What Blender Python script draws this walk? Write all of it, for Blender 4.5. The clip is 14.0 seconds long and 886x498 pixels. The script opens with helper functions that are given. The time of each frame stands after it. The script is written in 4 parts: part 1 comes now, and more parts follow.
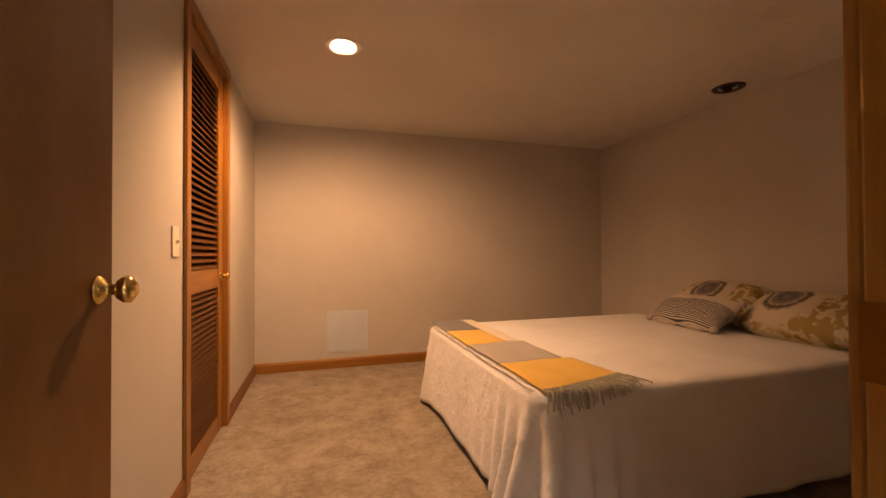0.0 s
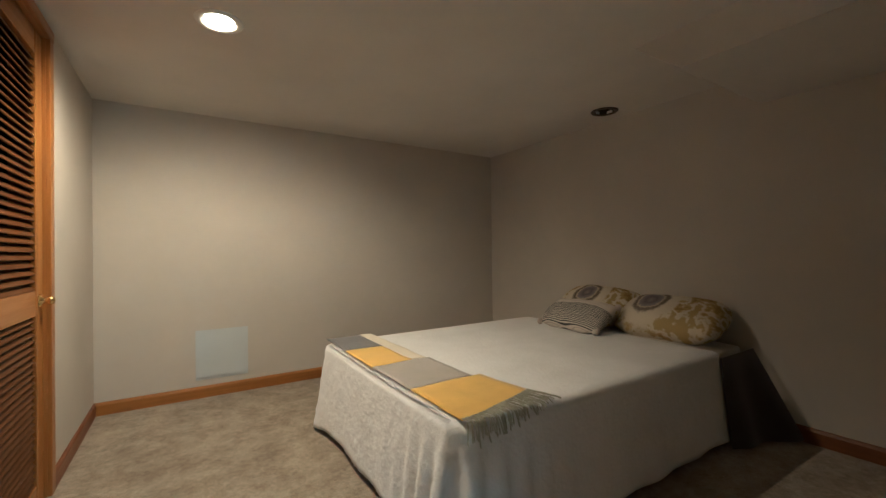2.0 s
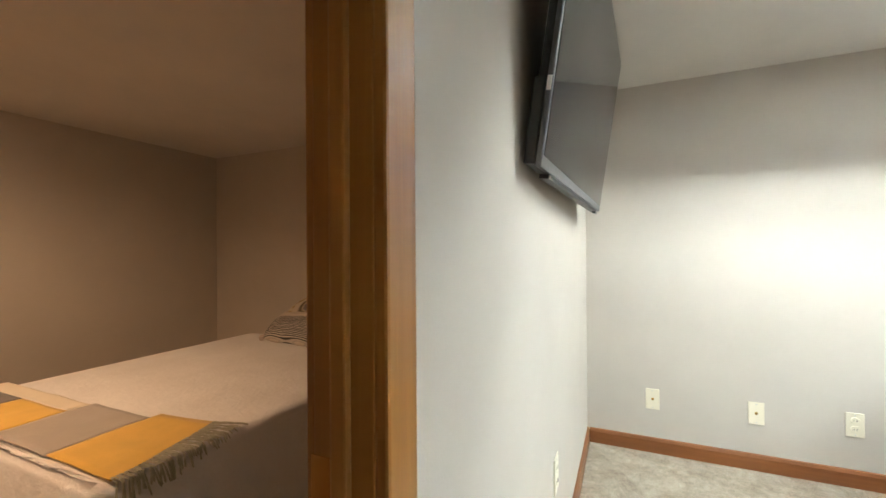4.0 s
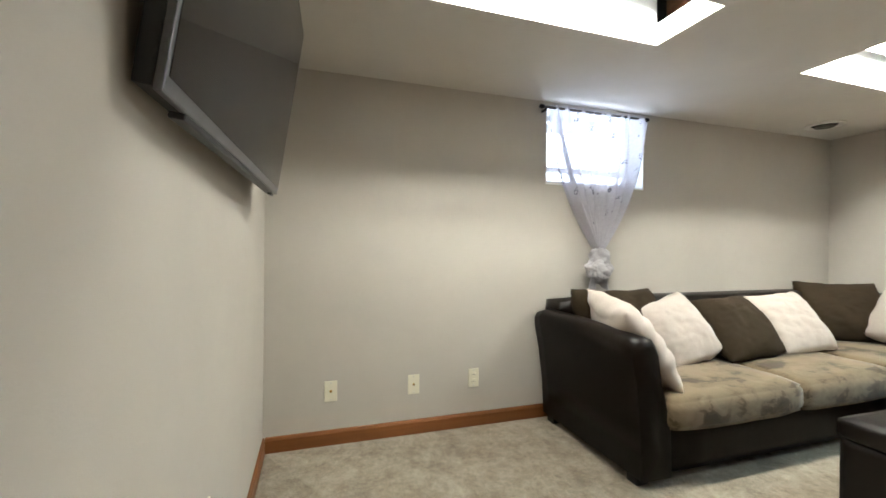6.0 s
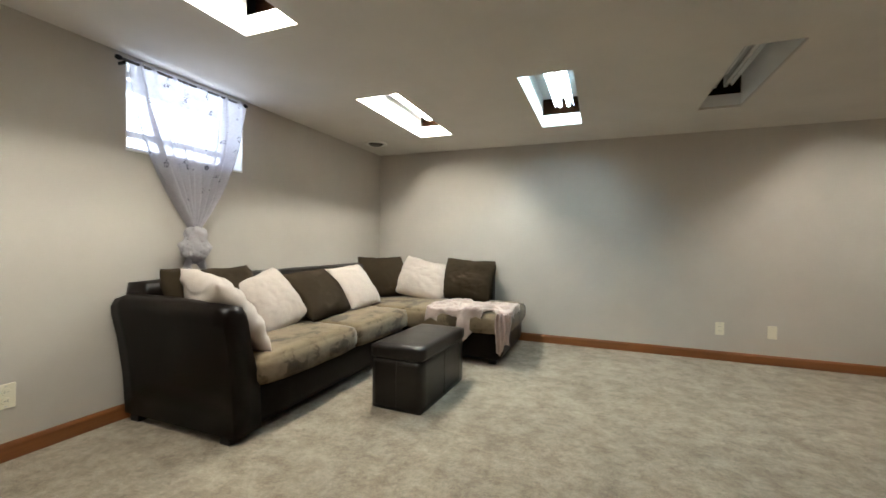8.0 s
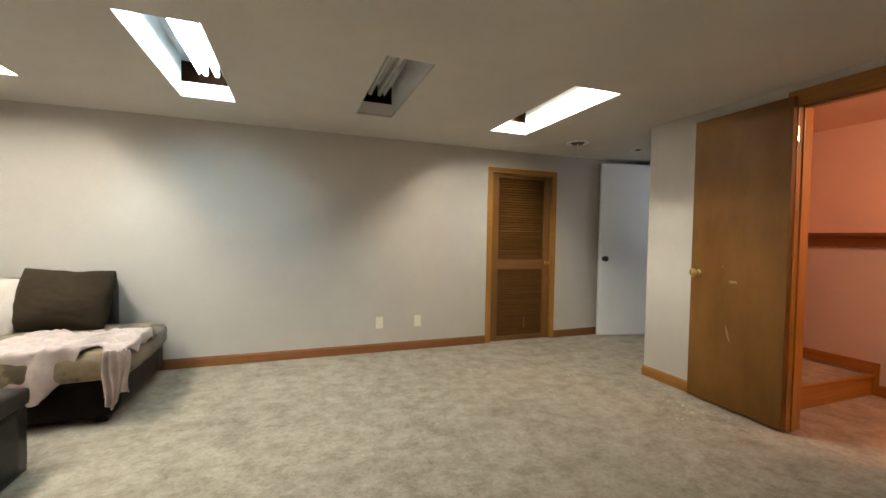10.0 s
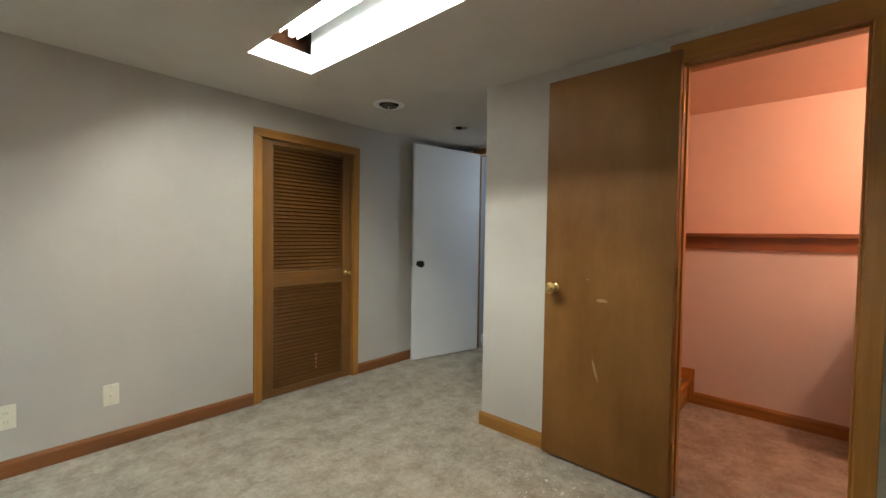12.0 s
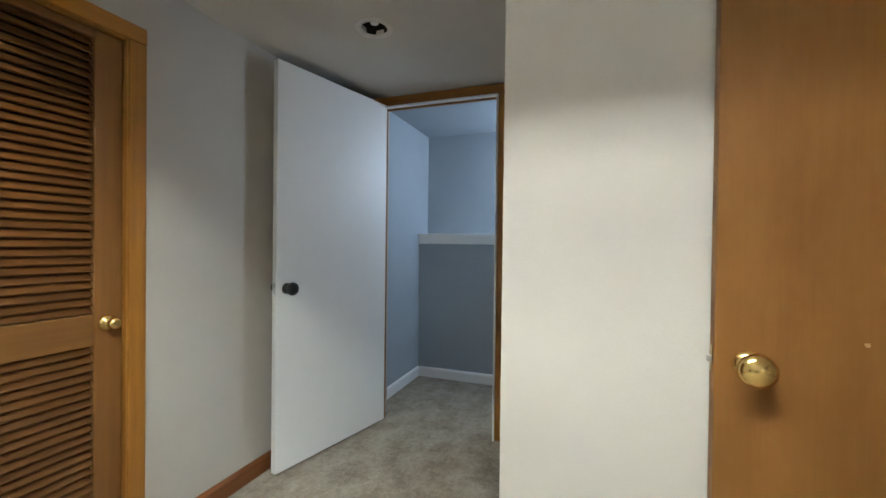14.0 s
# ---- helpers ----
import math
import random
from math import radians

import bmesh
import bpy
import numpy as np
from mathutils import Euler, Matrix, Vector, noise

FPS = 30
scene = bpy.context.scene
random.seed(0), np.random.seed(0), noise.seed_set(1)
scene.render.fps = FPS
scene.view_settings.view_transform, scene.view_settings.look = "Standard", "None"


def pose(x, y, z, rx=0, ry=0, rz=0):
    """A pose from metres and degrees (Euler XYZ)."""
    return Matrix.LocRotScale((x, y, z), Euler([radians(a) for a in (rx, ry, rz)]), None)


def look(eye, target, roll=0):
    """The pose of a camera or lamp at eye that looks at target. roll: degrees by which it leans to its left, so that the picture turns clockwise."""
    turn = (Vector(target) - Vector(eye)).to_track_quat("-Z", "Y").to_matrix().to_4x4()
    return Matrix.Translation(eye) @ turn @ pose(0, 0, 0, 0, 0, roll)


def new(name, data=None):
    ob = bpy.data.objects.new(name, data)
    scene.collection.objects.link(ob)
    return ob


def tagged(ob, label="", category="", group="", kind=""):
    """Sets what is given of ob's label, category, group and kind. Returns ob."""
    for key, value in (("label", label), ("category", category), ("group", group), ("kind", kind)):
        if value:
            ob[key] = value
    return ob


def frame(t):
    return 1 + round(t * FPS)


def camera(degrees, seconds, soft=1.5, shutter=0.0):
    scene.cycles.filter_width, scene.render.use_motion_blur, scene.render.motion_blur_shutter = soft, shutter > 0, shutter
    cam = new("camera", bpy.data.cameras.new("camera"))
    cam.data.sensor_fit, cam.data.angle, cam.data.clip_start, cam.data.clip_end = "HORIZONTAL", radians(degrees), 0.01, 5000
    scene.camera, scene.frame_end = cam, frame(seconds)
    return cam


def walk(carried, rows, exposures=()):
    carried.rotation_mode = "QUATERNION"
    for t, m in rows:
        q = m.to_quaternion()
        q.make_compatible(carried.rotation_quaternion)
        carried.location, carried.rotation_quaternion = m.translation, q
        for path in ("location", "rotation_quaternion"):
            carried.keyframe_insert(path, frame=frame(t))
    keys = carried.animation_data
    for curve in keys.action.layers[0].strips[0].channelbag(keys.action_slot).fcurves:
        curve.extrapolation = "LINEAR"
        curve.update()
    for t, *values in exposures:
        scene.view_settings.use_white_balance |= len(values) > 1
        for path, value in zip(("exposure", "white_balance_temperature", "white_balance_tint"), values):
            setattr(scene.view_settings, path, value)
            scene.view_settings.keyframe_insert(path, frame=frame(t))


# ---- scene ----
cam = camera(95.3, 14.0, shutter=0.12)
PATH = [
    (0, (-2.665, -0.13, 0.987), (-2.098, 1.788, 1.012), -0.3),
    (0.5, (-2.619, -0.008, 0.975), (-2.018, 1.899, 1.005), -0.3),
    (1, (-2.624, 0.059, 0.986), (-1.916, 1.929, 1.015), -0.3),
    (1.5, (-2.655, 0.059, 1.024), (-1.782, 1.859, 1.045), -0.5),
    (2, (-2.692, 0.029, 1.065), (-1.62, 1.716, 1.076), -0.6),
    (2.5, (-2.685, -0.049, 1.107), (-1.412, 1.494, 1.11), -0.9),
    (3, (-2.684, -0.099, 1.141), (-1.186, 1.226, 1.129), -0.8),
    (3.5, (-2.657, -0.149, 1.145), (-0.985, 0.949, 1.146), -0.5),
    (4, (-2.594, -0.216, 1.154), (-0.77, 0.606, 1.164), -0.4),
    (6.3, (-2.356, -0.254, 1.116), (-0.559, -1.132, 1.098), 0.6),
    (6.5, (-2.377, -0.247, 1.11), (-0.678, -1.302, 1.086), 0.6),
    (7, (-2.409, -0.217, 1.075), (-0.979, -1.615, 1.047), 0.6),
    (7.5, (-2.464, -0.2, 1.06), (-1.372, -1.875, 1.026), 0.7),
    (8, (-2.561, -0.227, 1.043), (-1.829, -2.088, 1.011), 0.8),
    (8.5, (-2.632, -0.296, 1.029), (-2.29, -2.267, 1.004), 0.8),
    (9, (-2.718, -0.366, 1.099), (-2.731, -2.365, 1.047), 0.8),
    (9.2, (-2.714, -0.417, 1.106), (-2.88, -2.41, 1.057), 1.1),
    (11.3, (-3.214, -1.283, 1.232), (-4.481, -2.828, 1.155), 0.7),
    (11.5, (-3.316, -1.417, 1.189), (-4.65, -2.906, 1.127), 1.0),
    (12, (-3.535, -1.791, 1.185), (-5.03, -3.117, 1.122), 0.9),
    (12.5, (-3.762, -2.142, 1.184), (-5.396, -3.294, 1.126), 0.9),
    (13, (-4.062, -2.478, 1.175), (-5.804, -3.459, 1.127), 0.8),
    (13.5, (-4.347, -2.799, 1.161), (-6.169, -3.625, 1.128), 0.7),
    (14, (-4.604, -3.069, 1.149), (-6.484, -3.751, 1.128), 0.7),
]
EXPOSURES = [
    (0.0, 1.35, 7000, 23), (0.5, 1.33, 5250, 5), (1.0, 1.22, 4560, -3), (1.5, 1.24, 4100, -8), (2.5, 1.28, 4040, -11),
    (3.0, 1.26, 4400, -6), (3.5, 1.14, 5000, 4), (4.2, 1.06, 5900, 9), (6.3, 0.1, 6250, 11), (7.5, -0.04, 6350, 12), (8.5, -0.12, 6650, 13), (9.0, 0.08, 6900, 15),
    (11.3, 0.22, 6200, 10), (12.5, 0.2, 5900, 8), (13.5, 0.72, 5500, 7), (14.0, 0.70, 5800, 8),
]
walk(cam, [(t, look(e, g, r)) for t, e, g, r in PATH], EXPOSURES)

# ---- light ----
world = bpy.data.worlds.new("world")
scene.world = world
world.use_nodes = True
wn = world.node_tree
sky = wn.nodes.new("ShaderNodeTexSky")
sky.sky_type, sky.sun_disc = "NISHITA", False
sky.sun_elevation, sky.sun_rotation = radians(40), radians(200)
wn.links.new(sky.outputs[0], wn.nodes["Background"].inputs[0])
wn.nodes["Background"].inputs[1].default_value = 0.12


def area_lamp(name, m, sx, sy, watts, color):
    data = bpy.data.lights.new(name, "AREA")
    data.shape, data.size, data.size_y, data.energy, data.color = "RECTANGLE", sx, sy, watts, color
    ob = new(name, data)
    ob.matrix_world = m
    return ob


CEIL = 2.10
WARM = (1.0, 0.56, 0.27)
# light boxes in the ceiling: x0, x1, y0, y1, and the tubes: 0 dead, 1 warm, 2 cool, 3 ageing
BOXES = [
    (-1.16, -0.82, -1.815, -0.66, 3),
    (-1.18, -0.835, -3.955, -2.80, 1),
    (-2.38, -2.04, -3.975, -2.805, 2),
    (-3.515, -3.235, -3.895, -2.80, 0),
    (-4.775, -4.42, -3.92, -2.765, 3),
]
CAN = (-2.562, 2.074)


def point_lamp(name, place, watts, color, radius):
    data = bpy.data.lights.new(name, "POINT")
    data.energy, data.color, data.shadow_soft_size = watts, color, radius
    ob = new(name, data)
    ob.location = place
    return ob


TUBE_STRENGTH = 175.0
bulb = bpy.data.lights.new("can_bulb_light", "SPOT")
bulb.energy, bulb.color, bulb.spot_size, bulb.spot_blend, bulb.shadow_soft_size = 66, WARM, radians(158), 0.65, 0.04
# the bulb leans in its socket towards the back wall
new("can_bulb_light", bulb).matrix_world = look((CAN[0], CAN[1], CEIL + 0.012), (CAN[0], CAN[1] + 0.28, CEIL - 0.99))
point_lamp("stair_bulb_light", (-6.2, -0.95, 2.0), 40, (1.0, 0.66, 0.47), 0.06)
area_lamp("window_daylight", look((0.26, -2.17, 1.78), (-1.5, -2.1, 2.02)), 0.74, 0.42, 11, (0.70, 0.83, 1.0))
area_lamp("hall_daylight", look((-7.80, -3.02, 1.75), (-7.30, -4.47, 1.1)), 0.2, 0.5, 11, (0.76, 0.87, 1.0))


# ---- materials ----
def material(name, rough=0.6, metal=0.0, spec=0.5):
    m = bpy.data.materials.new(name)
    m.use_nodes = True
    b = m.node_tree.nodes["Principled BSDF"]
    b.inputs["Roughness"].default_value = rough
    b.inputs["Metallic"].default_value = metal
    b.inputs["Specular IOR Level"].default_value = spec
    return m, m.node_tree, b


def node(nt, kind, **values):
    n = nt.nodes.new(kind)
    for k, v in values.items():
        n.inputs[k.replace("_", " ")].default_value = v
    return n


def coords(nt, scale, spin=False):
    tc = nt.nodes.new("ShaderNodeTexCoord")
    mp = nt.nodes.new("ShaderNodeMapping")
    mp.inputs["Scale"].default_value = scale
    nt.links.new(tc.outputs["Object"], mp.inputs["Vector"])
    if spin:
        oi = nt.nodes.new("ShaderNodeObjectInfo")
        mul = nt.nodes.new("ShaderNodeMath")
        mul.operation = "MULTIPLY"
        mul.inputs[1].default_value = 17.0
        nt.links.new(oi.outputs["Random"], mul.inputs[0])
        nt.links.new(mul.outputs[0], mp.inputs["Location"])
    return mp.outputs[0]


def ramp(nt, fac, stops):
    r = nt.nodes.new("ShaderNodeValToRGB")
    els = r.color_ramp.elements
    while len(els) < len(stops):
        els.new(0.5)
    for e, (p, c) in zip(els, stops):
        e.position, e.color = p, (*c, 1)
    nt.links.new(fac, r.inputs[0])
    return r.outputs[0]


def mixed(nt, a, b, fac, mode="MIX"):
    m = nt.nodes.new("ShaderNodeMix")
    m.data_type, m.blend_type = "RGBA", mode
    for sock, v in ((m.inputs[0], fac), (m.inputs[6], a), (m.inputs[7], b)):
        if isinstance(v, (int, float)):
            sock.default_value = v
        elif isinstance(v, tuple):
            sock.default_value = (*v, 1)
        else:
            nt.links.new(v, sock)
    return m.outputs[2]


def bumped(nt, b, height, strength, distance):
    n = node(nt, "ShaderNodeBump", Strength=strength, Distance=distance)
    nt.links.new(height, n.inputs["Height"])
    nt.links.new(n.outputs[0], b.inputs["Normal"])


def noisy(nt, vec, scale, detail=4.0, rough=0.6):
    n = node(nt, "ShaderNodeTexNoise", Scale=scale, Detail=detail, Roughness=rough)
    nt.links.new(vec, n.inputs["Vector"])
    return n.outputs["Fac"]


def paint(name, col, rough=0.75, peel=0.12, blotch=0.05, spec=0.3):
    m, nt, b = material(name, rough, 0, spec)
    v = coords(nt, (1, 1, 1))
    dark, light = tuple(c * (1 - blotch) for c in col), tuple(min(1, c * (1 + blotch)) for c in col)
    nt.links.new(ramp(nt, noisy(nt, v, 1.7, 5), [(0.3, dark), (0.7, light)]), b.inputs["Base Color"])
    bumped(nt, b, noisy(nt, v, 170, 2), peel, 0.004)
    return m


def wood(name, dark, mid, light, axis, rough=0.38, spin=False):
    m, nt, b = material(name, rough)
    fine = [38, 38, 38]
    fine["xyz".index(axis)] = 1.6
    v = coords(nt, tuple(fine), spin)
    wide = [5, 5, 5]
    wide["xyz".index(axis)] = 0.6
    g = noisy(nt, v, 1.0, 6, 0.65)
    w = noisy(nt, coords(nt, tuple(wide), spin), 1.0, 4)
    base = ramp(nt, g, [(0.28, dark), (0.5, mid), (0.75, light)])
    nt.links.new(mixed(nt, base, ramp(nt, w, [(0.3, dark), (0.7, light)]), 0.4), b.inputs["Base Color"])
    nt.links.new(ramp(nt, g, [(0.2, (rough + 0.12,) * 3), (0.8, (rough - 0.06,) * 3)]), b.inputs["Roughness"])
    bumped(nt, b, g, 0.12, 0.003)
    return m


def veneer(name):
    """Smooth satin door skin: cloudy golden brown with a faint upright grain."""
    m, nt, b = material(name, 0.5, 0, 0.16)
    cloud = noisy(nt, coords(nt, (3.2, 3.2, 1.3)), 1.0, 5, 0.6)
    grain = noisy(nt, coords(nt, (160, 160, 5)), 1.0, 4, 0.6)
    base = ramp(nt, cloud, [(0.3, (0.112, 0.046, 0.009)), (0.5, (0.150, 0.065, 0.014)), (0.7, (0.192, 0.087, 0.021))])
    base = mixed(nt, base, ramp(nt, grain, [(0.3, (0.88, 0.86, 0.83)), (0.6, (1, 1, 1))]), 0.5, "MULTIPLY")
    nt.links.new(base, b.inputs["Base Color"])
    nt.links.new(ramp(nt, cloud, [(0.3, (0.56,) * 3), (0.7, (0.44,) * 3)]), b.inputs["Roughness"])
    bumped(nt, b, grain, 0.06, 0.002)
    return m


def plain(name, col, rough=0.5, metal=0.0, vary=0.08, scale=30, bump=0.05):
    m, nt, b = material(name, rough, metal)
    v = coords(nt, (1, 1, 1))
    n = noisy(nt, v, scale, 4)
    nt.links.new(ramp(nt, n, [(0.3, tuple(c * (1 - vary) for c in col)), (0.7, tuple(min(1, c * (1 + vary)) for c in col))]), b.inputs["Base Color"])
    bumped(nt, b, n, bump, 0.003)
    return m


def glowing(name, col, strength):
    m, nt, b = material(name, 0.4)
    b.inputs["Base Color"].default_value = (*col, 1)
    b.inputs["Emission Color"].default_value = (*col, 1)
    b.inputs["Emission Strength"].default_value = strength
    return m


def carpet_material():
    m, nt, b = material("carpet", 0.95, 0, 0.1)
    v = coords(nt, (1, 1, 1))
    warp = noisy(nt, v, 7.5, 9, 0.74)
    patch = noisy(nt, v, 2.2, 5, 0.7)
    pile = noisy(nt, v, 150, 4, 0.75)
    tuft = noisy(nt, v, 38, 3, 0.7)
    base = ramp(nt, warp, [(0.36, (0.205, 0.162, 0.115)), (0.45, (0.315, 0.26, 0.19)), (0.52, (0.42, 0.355, 0.268)), (0.62, (0.53, 0.456, 0.352))])
    base = mixed(nt, base, ramp(nt, patch, [(0.38, (0.27, 0.222, 0.164)), (0.62, (0.46, 0.39, 0.297))]), 0.4)
    base = mixed(nt, base, ramp(nt, pile, [(0.3, (0.3, 0.3, 0.3)), (0.62, (0.93, 0.93, 0.93))]), 0.65, "MULTIPLY")
    base = mixed(nt, base, ramp(nt, tuft, [(0.34, (0.52, 0.50, 0.47)), (0.50, (0.92, 0.92, 0.92)), (0.64, (1.22, 1.22, 1.20))]), 0.38, "MULTIPLY")
    nt.links.new(base, b.inputs["Base Color"])
    b.inputs["Sheen Weight"].default_value = 0.2
    h = mixed(nt, ramp(nt, pile, [(0.2, (0, 0, 0)), (0.8, (1, 1, 1))]), ramp(nt, warp, [(0.3, (0, 0, 0)), (0.7, (1, 1, 1))]), 0.4)
    bumped(nt, b, h, 0.5, 0.008)
    return m


WALL = paint("wall_paint", (0.49, 0.455, 0.405))
BEDWALL = paint("bedroom_paint", (0.52, 0.485, 0.43))
CEILING = paint("ceiling_paint", (0.64, 0.61, 0.565), 0.85, 0.2)
SALMON = paint("salmon_paint", (0.66, 0.45, 0.34))
SALMON_LOW = paint("pink_beige_paint", (0.56, 0.475, 0.42))
BLUEGREY = paint("blue_grey_paint", (0.37, 0.41, 0.445))
CARPET = carpet_material()
WHITE = paint("white_gloss_paint", (0.86, 0.86, 0.84), 0.45, 0.05, 0.02, 0.5)
TRIM = {a: wood("honey_wood_" + a, (0.185, 0.074, 0.008), (0.290, 0.121, 0.016), (0.385, 0.172, 0.029), a, 0.34) for a in "xyz"}
BASEW = {a: wood("cherry_wood_" + a, (0.12, 0.038, 0.008), (0.18, 0.062, 0.014), (0.235, 0.088, 0.022), a, 0.4) for a in "xyz"}
DOORWOOD = {a: wood("door_wood_" + a, (0.098, 0.040, 0.008), (0.145, 0.060, 0.011), (0.19, 0.083, 0.018), a, 0.45) for a in "xz"}
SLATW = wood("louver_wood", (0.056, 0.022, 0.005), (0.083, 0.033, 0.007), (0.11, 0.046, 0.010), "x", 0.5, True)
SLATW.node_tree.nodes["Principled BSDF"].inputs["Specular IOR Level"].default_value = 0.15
VENEER = veneer("brown_veneer")
BRASS = plain("polished_brass", (0.80, 0.58, 0.22), 0.18, 1.0, 0.04, 60, 0.02)
STEEL = plain("steel", (0.6, 0.6, 0.6), 0.3, 1.0)
BLACKM = plain("black_metal", (0.012, 0.012, 0.012), 0.35, 0.4)
PLATE = plain("ivory_plastic", (0.74, 0.70, 0.56), 0.35, 0, 0.02, 20, 0.01)
# near-black that puts the shade of voids and closets into the colour
DARK = plain("void_shade_black", (0.01, 0.009, 0.008), 0.9)
VENTD = plain("vent_shadow_grey", (0.13, 0.12, 0.11), 0.6)
VENTM = plain("vent_enamel", (0.72, 0.70, 0.65), 0.5)


# ---- building helpers ----
def box(bm, x0, y0, z0, x1, y1, z1):
    vs = [bm.verts.new((x, y, z)) for x in (x0, x1) for y in (y0, y1) for z in (z0, z1)]
    for f in ((0, 1, 3, 2), (4, 6, 7, 5), (0, 4, 5, 1), (2, 3, 7, 6), (0, 2, 6, 4), (1, 5, 7, 3)):
        bm.faces.new([vs[i] for i in f])
    return vs


def bevel(bm, width, segments=2):
    bmesh.ops.recalc_face_normals(bm, faces=bm.faces)
    bmesh.ops.bevel(bm, geom=list(bm.edges), offset=width, segments=segments, profile=0.6, affect="EDGES")
    return bm


def boxed(x0, y0, z0, x1, y1, z1, width=0.0, segments=2):
    bm = bmesh.new()
    box(bm, x0, y0, z0, x1, y1, z1)
    return bevel(bm, width, segments) if width else bm


def part(name, bm, mat, parent=None, label="", smooth=False):
    if isinstance(bm, bpy.types.Mesh):
        me = bm
    else:
        bmesh.ops.recalc_face_normals(bm, faces=bm.faces)
        me = bpy.data.meshes.new(name)
        bm.to_mesh(me)
        bm.free()
        if smooth:
            me.polygons.foreach_set("use_smooth", [True] * len(me.polygons))
        for one in mat if isinstance(mat, (list, tuple)) else [mat]:
            me.materials.append(one)
    ob = new(name, me)
    ob.parent = parent
    if label:
        ob["label"] = label
    return ob


def thing(name, label, category, m=None, group="", kind=""):
    ob = new(name)
    ob.empty_display_size = 0.1
    if m is not None:
        ob.matrix_world = m
    return tagged(ob, label, category, group, kind)


def structure(name, bm, mat, label="", category=""):
    return tagged(part(name, bm, mat), label, category, "", "structure")


def lathe(profile, n=24, axis="z", ring=False):
    """A surface turned about an axis from (radius, height) pairs; ring: the profile closes on itself and leaves a hole."""
    bm = bmesh.new()
    rings = []
    for r, h in profile:
        circle = []
        for i in range(n):
            a = 2 * math.pi * i / n
            p = (r * math.cos(a), r * math.sin(a), h)
            circle.append(bm.verts.new(p if axis == "z" else (p[2], p[0], p[1]) if axis == "x" else (p[0], p[2], p[1])))
        rings.append(circle)
    for a, b in zip(rings, rings[1:] + rings[:1] if ring else rings[1:]):
        for i in range(n):
            bm.faces.new((a[i], a[(i + 1) % n], b[(i + 1) % n], b[i]))
    if not ring:
        bm.faces.new(rings[0])
        bm.faces.new(rings[-1])
    return bm


def moved(bm, m):
    bmesh.ops.transform(bm, matrix=m, verts=bm.verts)
    return bm


def slab(axis, p0, p1, a0, a1, b0, b1, holes=()):
    """A slab between p0 and p1 on its axis, with rectangular holes cut through it. a and b are the two other axes, in xyz order."""
    bm = bmesh.new()
    As = sorted({a0, a1, *[min(max(h[i], a0), a1) for h in holes for i in (0, 1)]})
    Bs = sorted({b0, b1, *[min(max(h[i], b0), b1) for h in holes for i in (2, 3)]})
    made = {}

    def vert(p, a, b):
        key = (p, a, b)
        if key not in made:
            made[key] = bm.verts.new({"x": (p, a, b), "y": (a, p, b), "z": (a, b, p)}[axis])
        return made[key]

    def solid(i, j):
        if not (0 <= i < len(As) - 1 and 0 <= j < len(Bs) - 1):
            return False
        ca, cb = (As[i] + As[i + 1]) / 2, (Bs[j] + Bs[j + 1]) / 2
        return not any(h[0] < ca < h[1] and h[2] < cb < h[3] for h in holes)

    for i in range(len(As) - 1):
        for j in range(len(Bs) - 1):
            if not solid(i, j):
                continue
            A0, A1, B0, B1 = As[i], As[i + 1], Bs[j], Bs[j + 1]
            for p in (p0, p1):
                bm.faces.new([vert(p, *q) for q in ((A0, B0), (A1, B0), (A1, B1), (A0, B1))])
            for (di, dj), (s, e) in (((-1, 0), ((A0, B0), (A0, B1))), ((1, 0), ((A1, B0), (A1, B1))), ((0, -1), ((A0, B0), (A1, B0))), ((0, 1), ((A0, B1), (A1, B1)))):
                if not solid(i + di, j + dj):
                    bm.faces.new((vert(p0, *s), vert(p0, *e), vert(p1, *e), vert(p1, *s)))
    return bm


# ---- plan ----
FAR = -4.594        # far wall of the family room
LEFT = -5.598       # wall with the stair doorway
CORNER = -3.272     # end of that wall, where the passage begins
END = -6.95         # wall at the passage's end
BX0, BX1, BX2, BY = -3.214, 0.17, 0.17, 3.521   # bedroom walls
JOG = 1.25
T = 0.12            # wall thickness
PT = 0.062          # bedroom partition
WIN = (-2.54, -1.725, 1.55, 2.06)
DOORB = (-3.06, -2.275, 0, 2.04)      # bedroom doorway, x
DOORO = (-2.20, -1.625, 0, 1.965)     # stair doorway, y
DOORC = (-5.555, -4.795, 0, 1.85)      # closet doorway in the far wall, x
DOORL = (1.80, 2.475, 0, 2.028)        # bedroom closet doorway, y
DOORW = (-4.36, -3.56, 0, 2.055)      # passage end doorway, y
TOP = CEIL + 0.02

structure("floor", slab("z", -0.1, 0.0, -9.2, 1.0, -5.6, 4.0), CARPET, "beige mottled plush carpet with worn patches", "floor")
structure("wall_window", slab("x", 0.0, 0.25, FAR - T, 0.0, 0, TOP, [WIN]), WALL, "greige painted wall with a small high window", "wall")
structure("wall_far", slab("y", FAR - T, FAR, END - 0.8, 0.0, 0, TOP, [DOORC]), WALL, "greige painted wall with a louvered closet door", "wall")
structure("wall_bedroom_partition", slab("y", 0.0, PT, LEFT, 0.25, 0, TOP, [DOORB]), WALL, "greige painted partition wall with a doorway", "wall")
structure("wall_stair", slab("x", LEFT - T, LEFT, CORNER, 0.0, 0, TOP, [DOORO]), WALL, "greige painted wall with a wood-cased doorway", "wall")
structure("wall_passage", slab("y", CORNER, CORNER + T, END - 0.0, LEFT - T, 0, TOP), WALL, "greige painted passage wall", "wall")
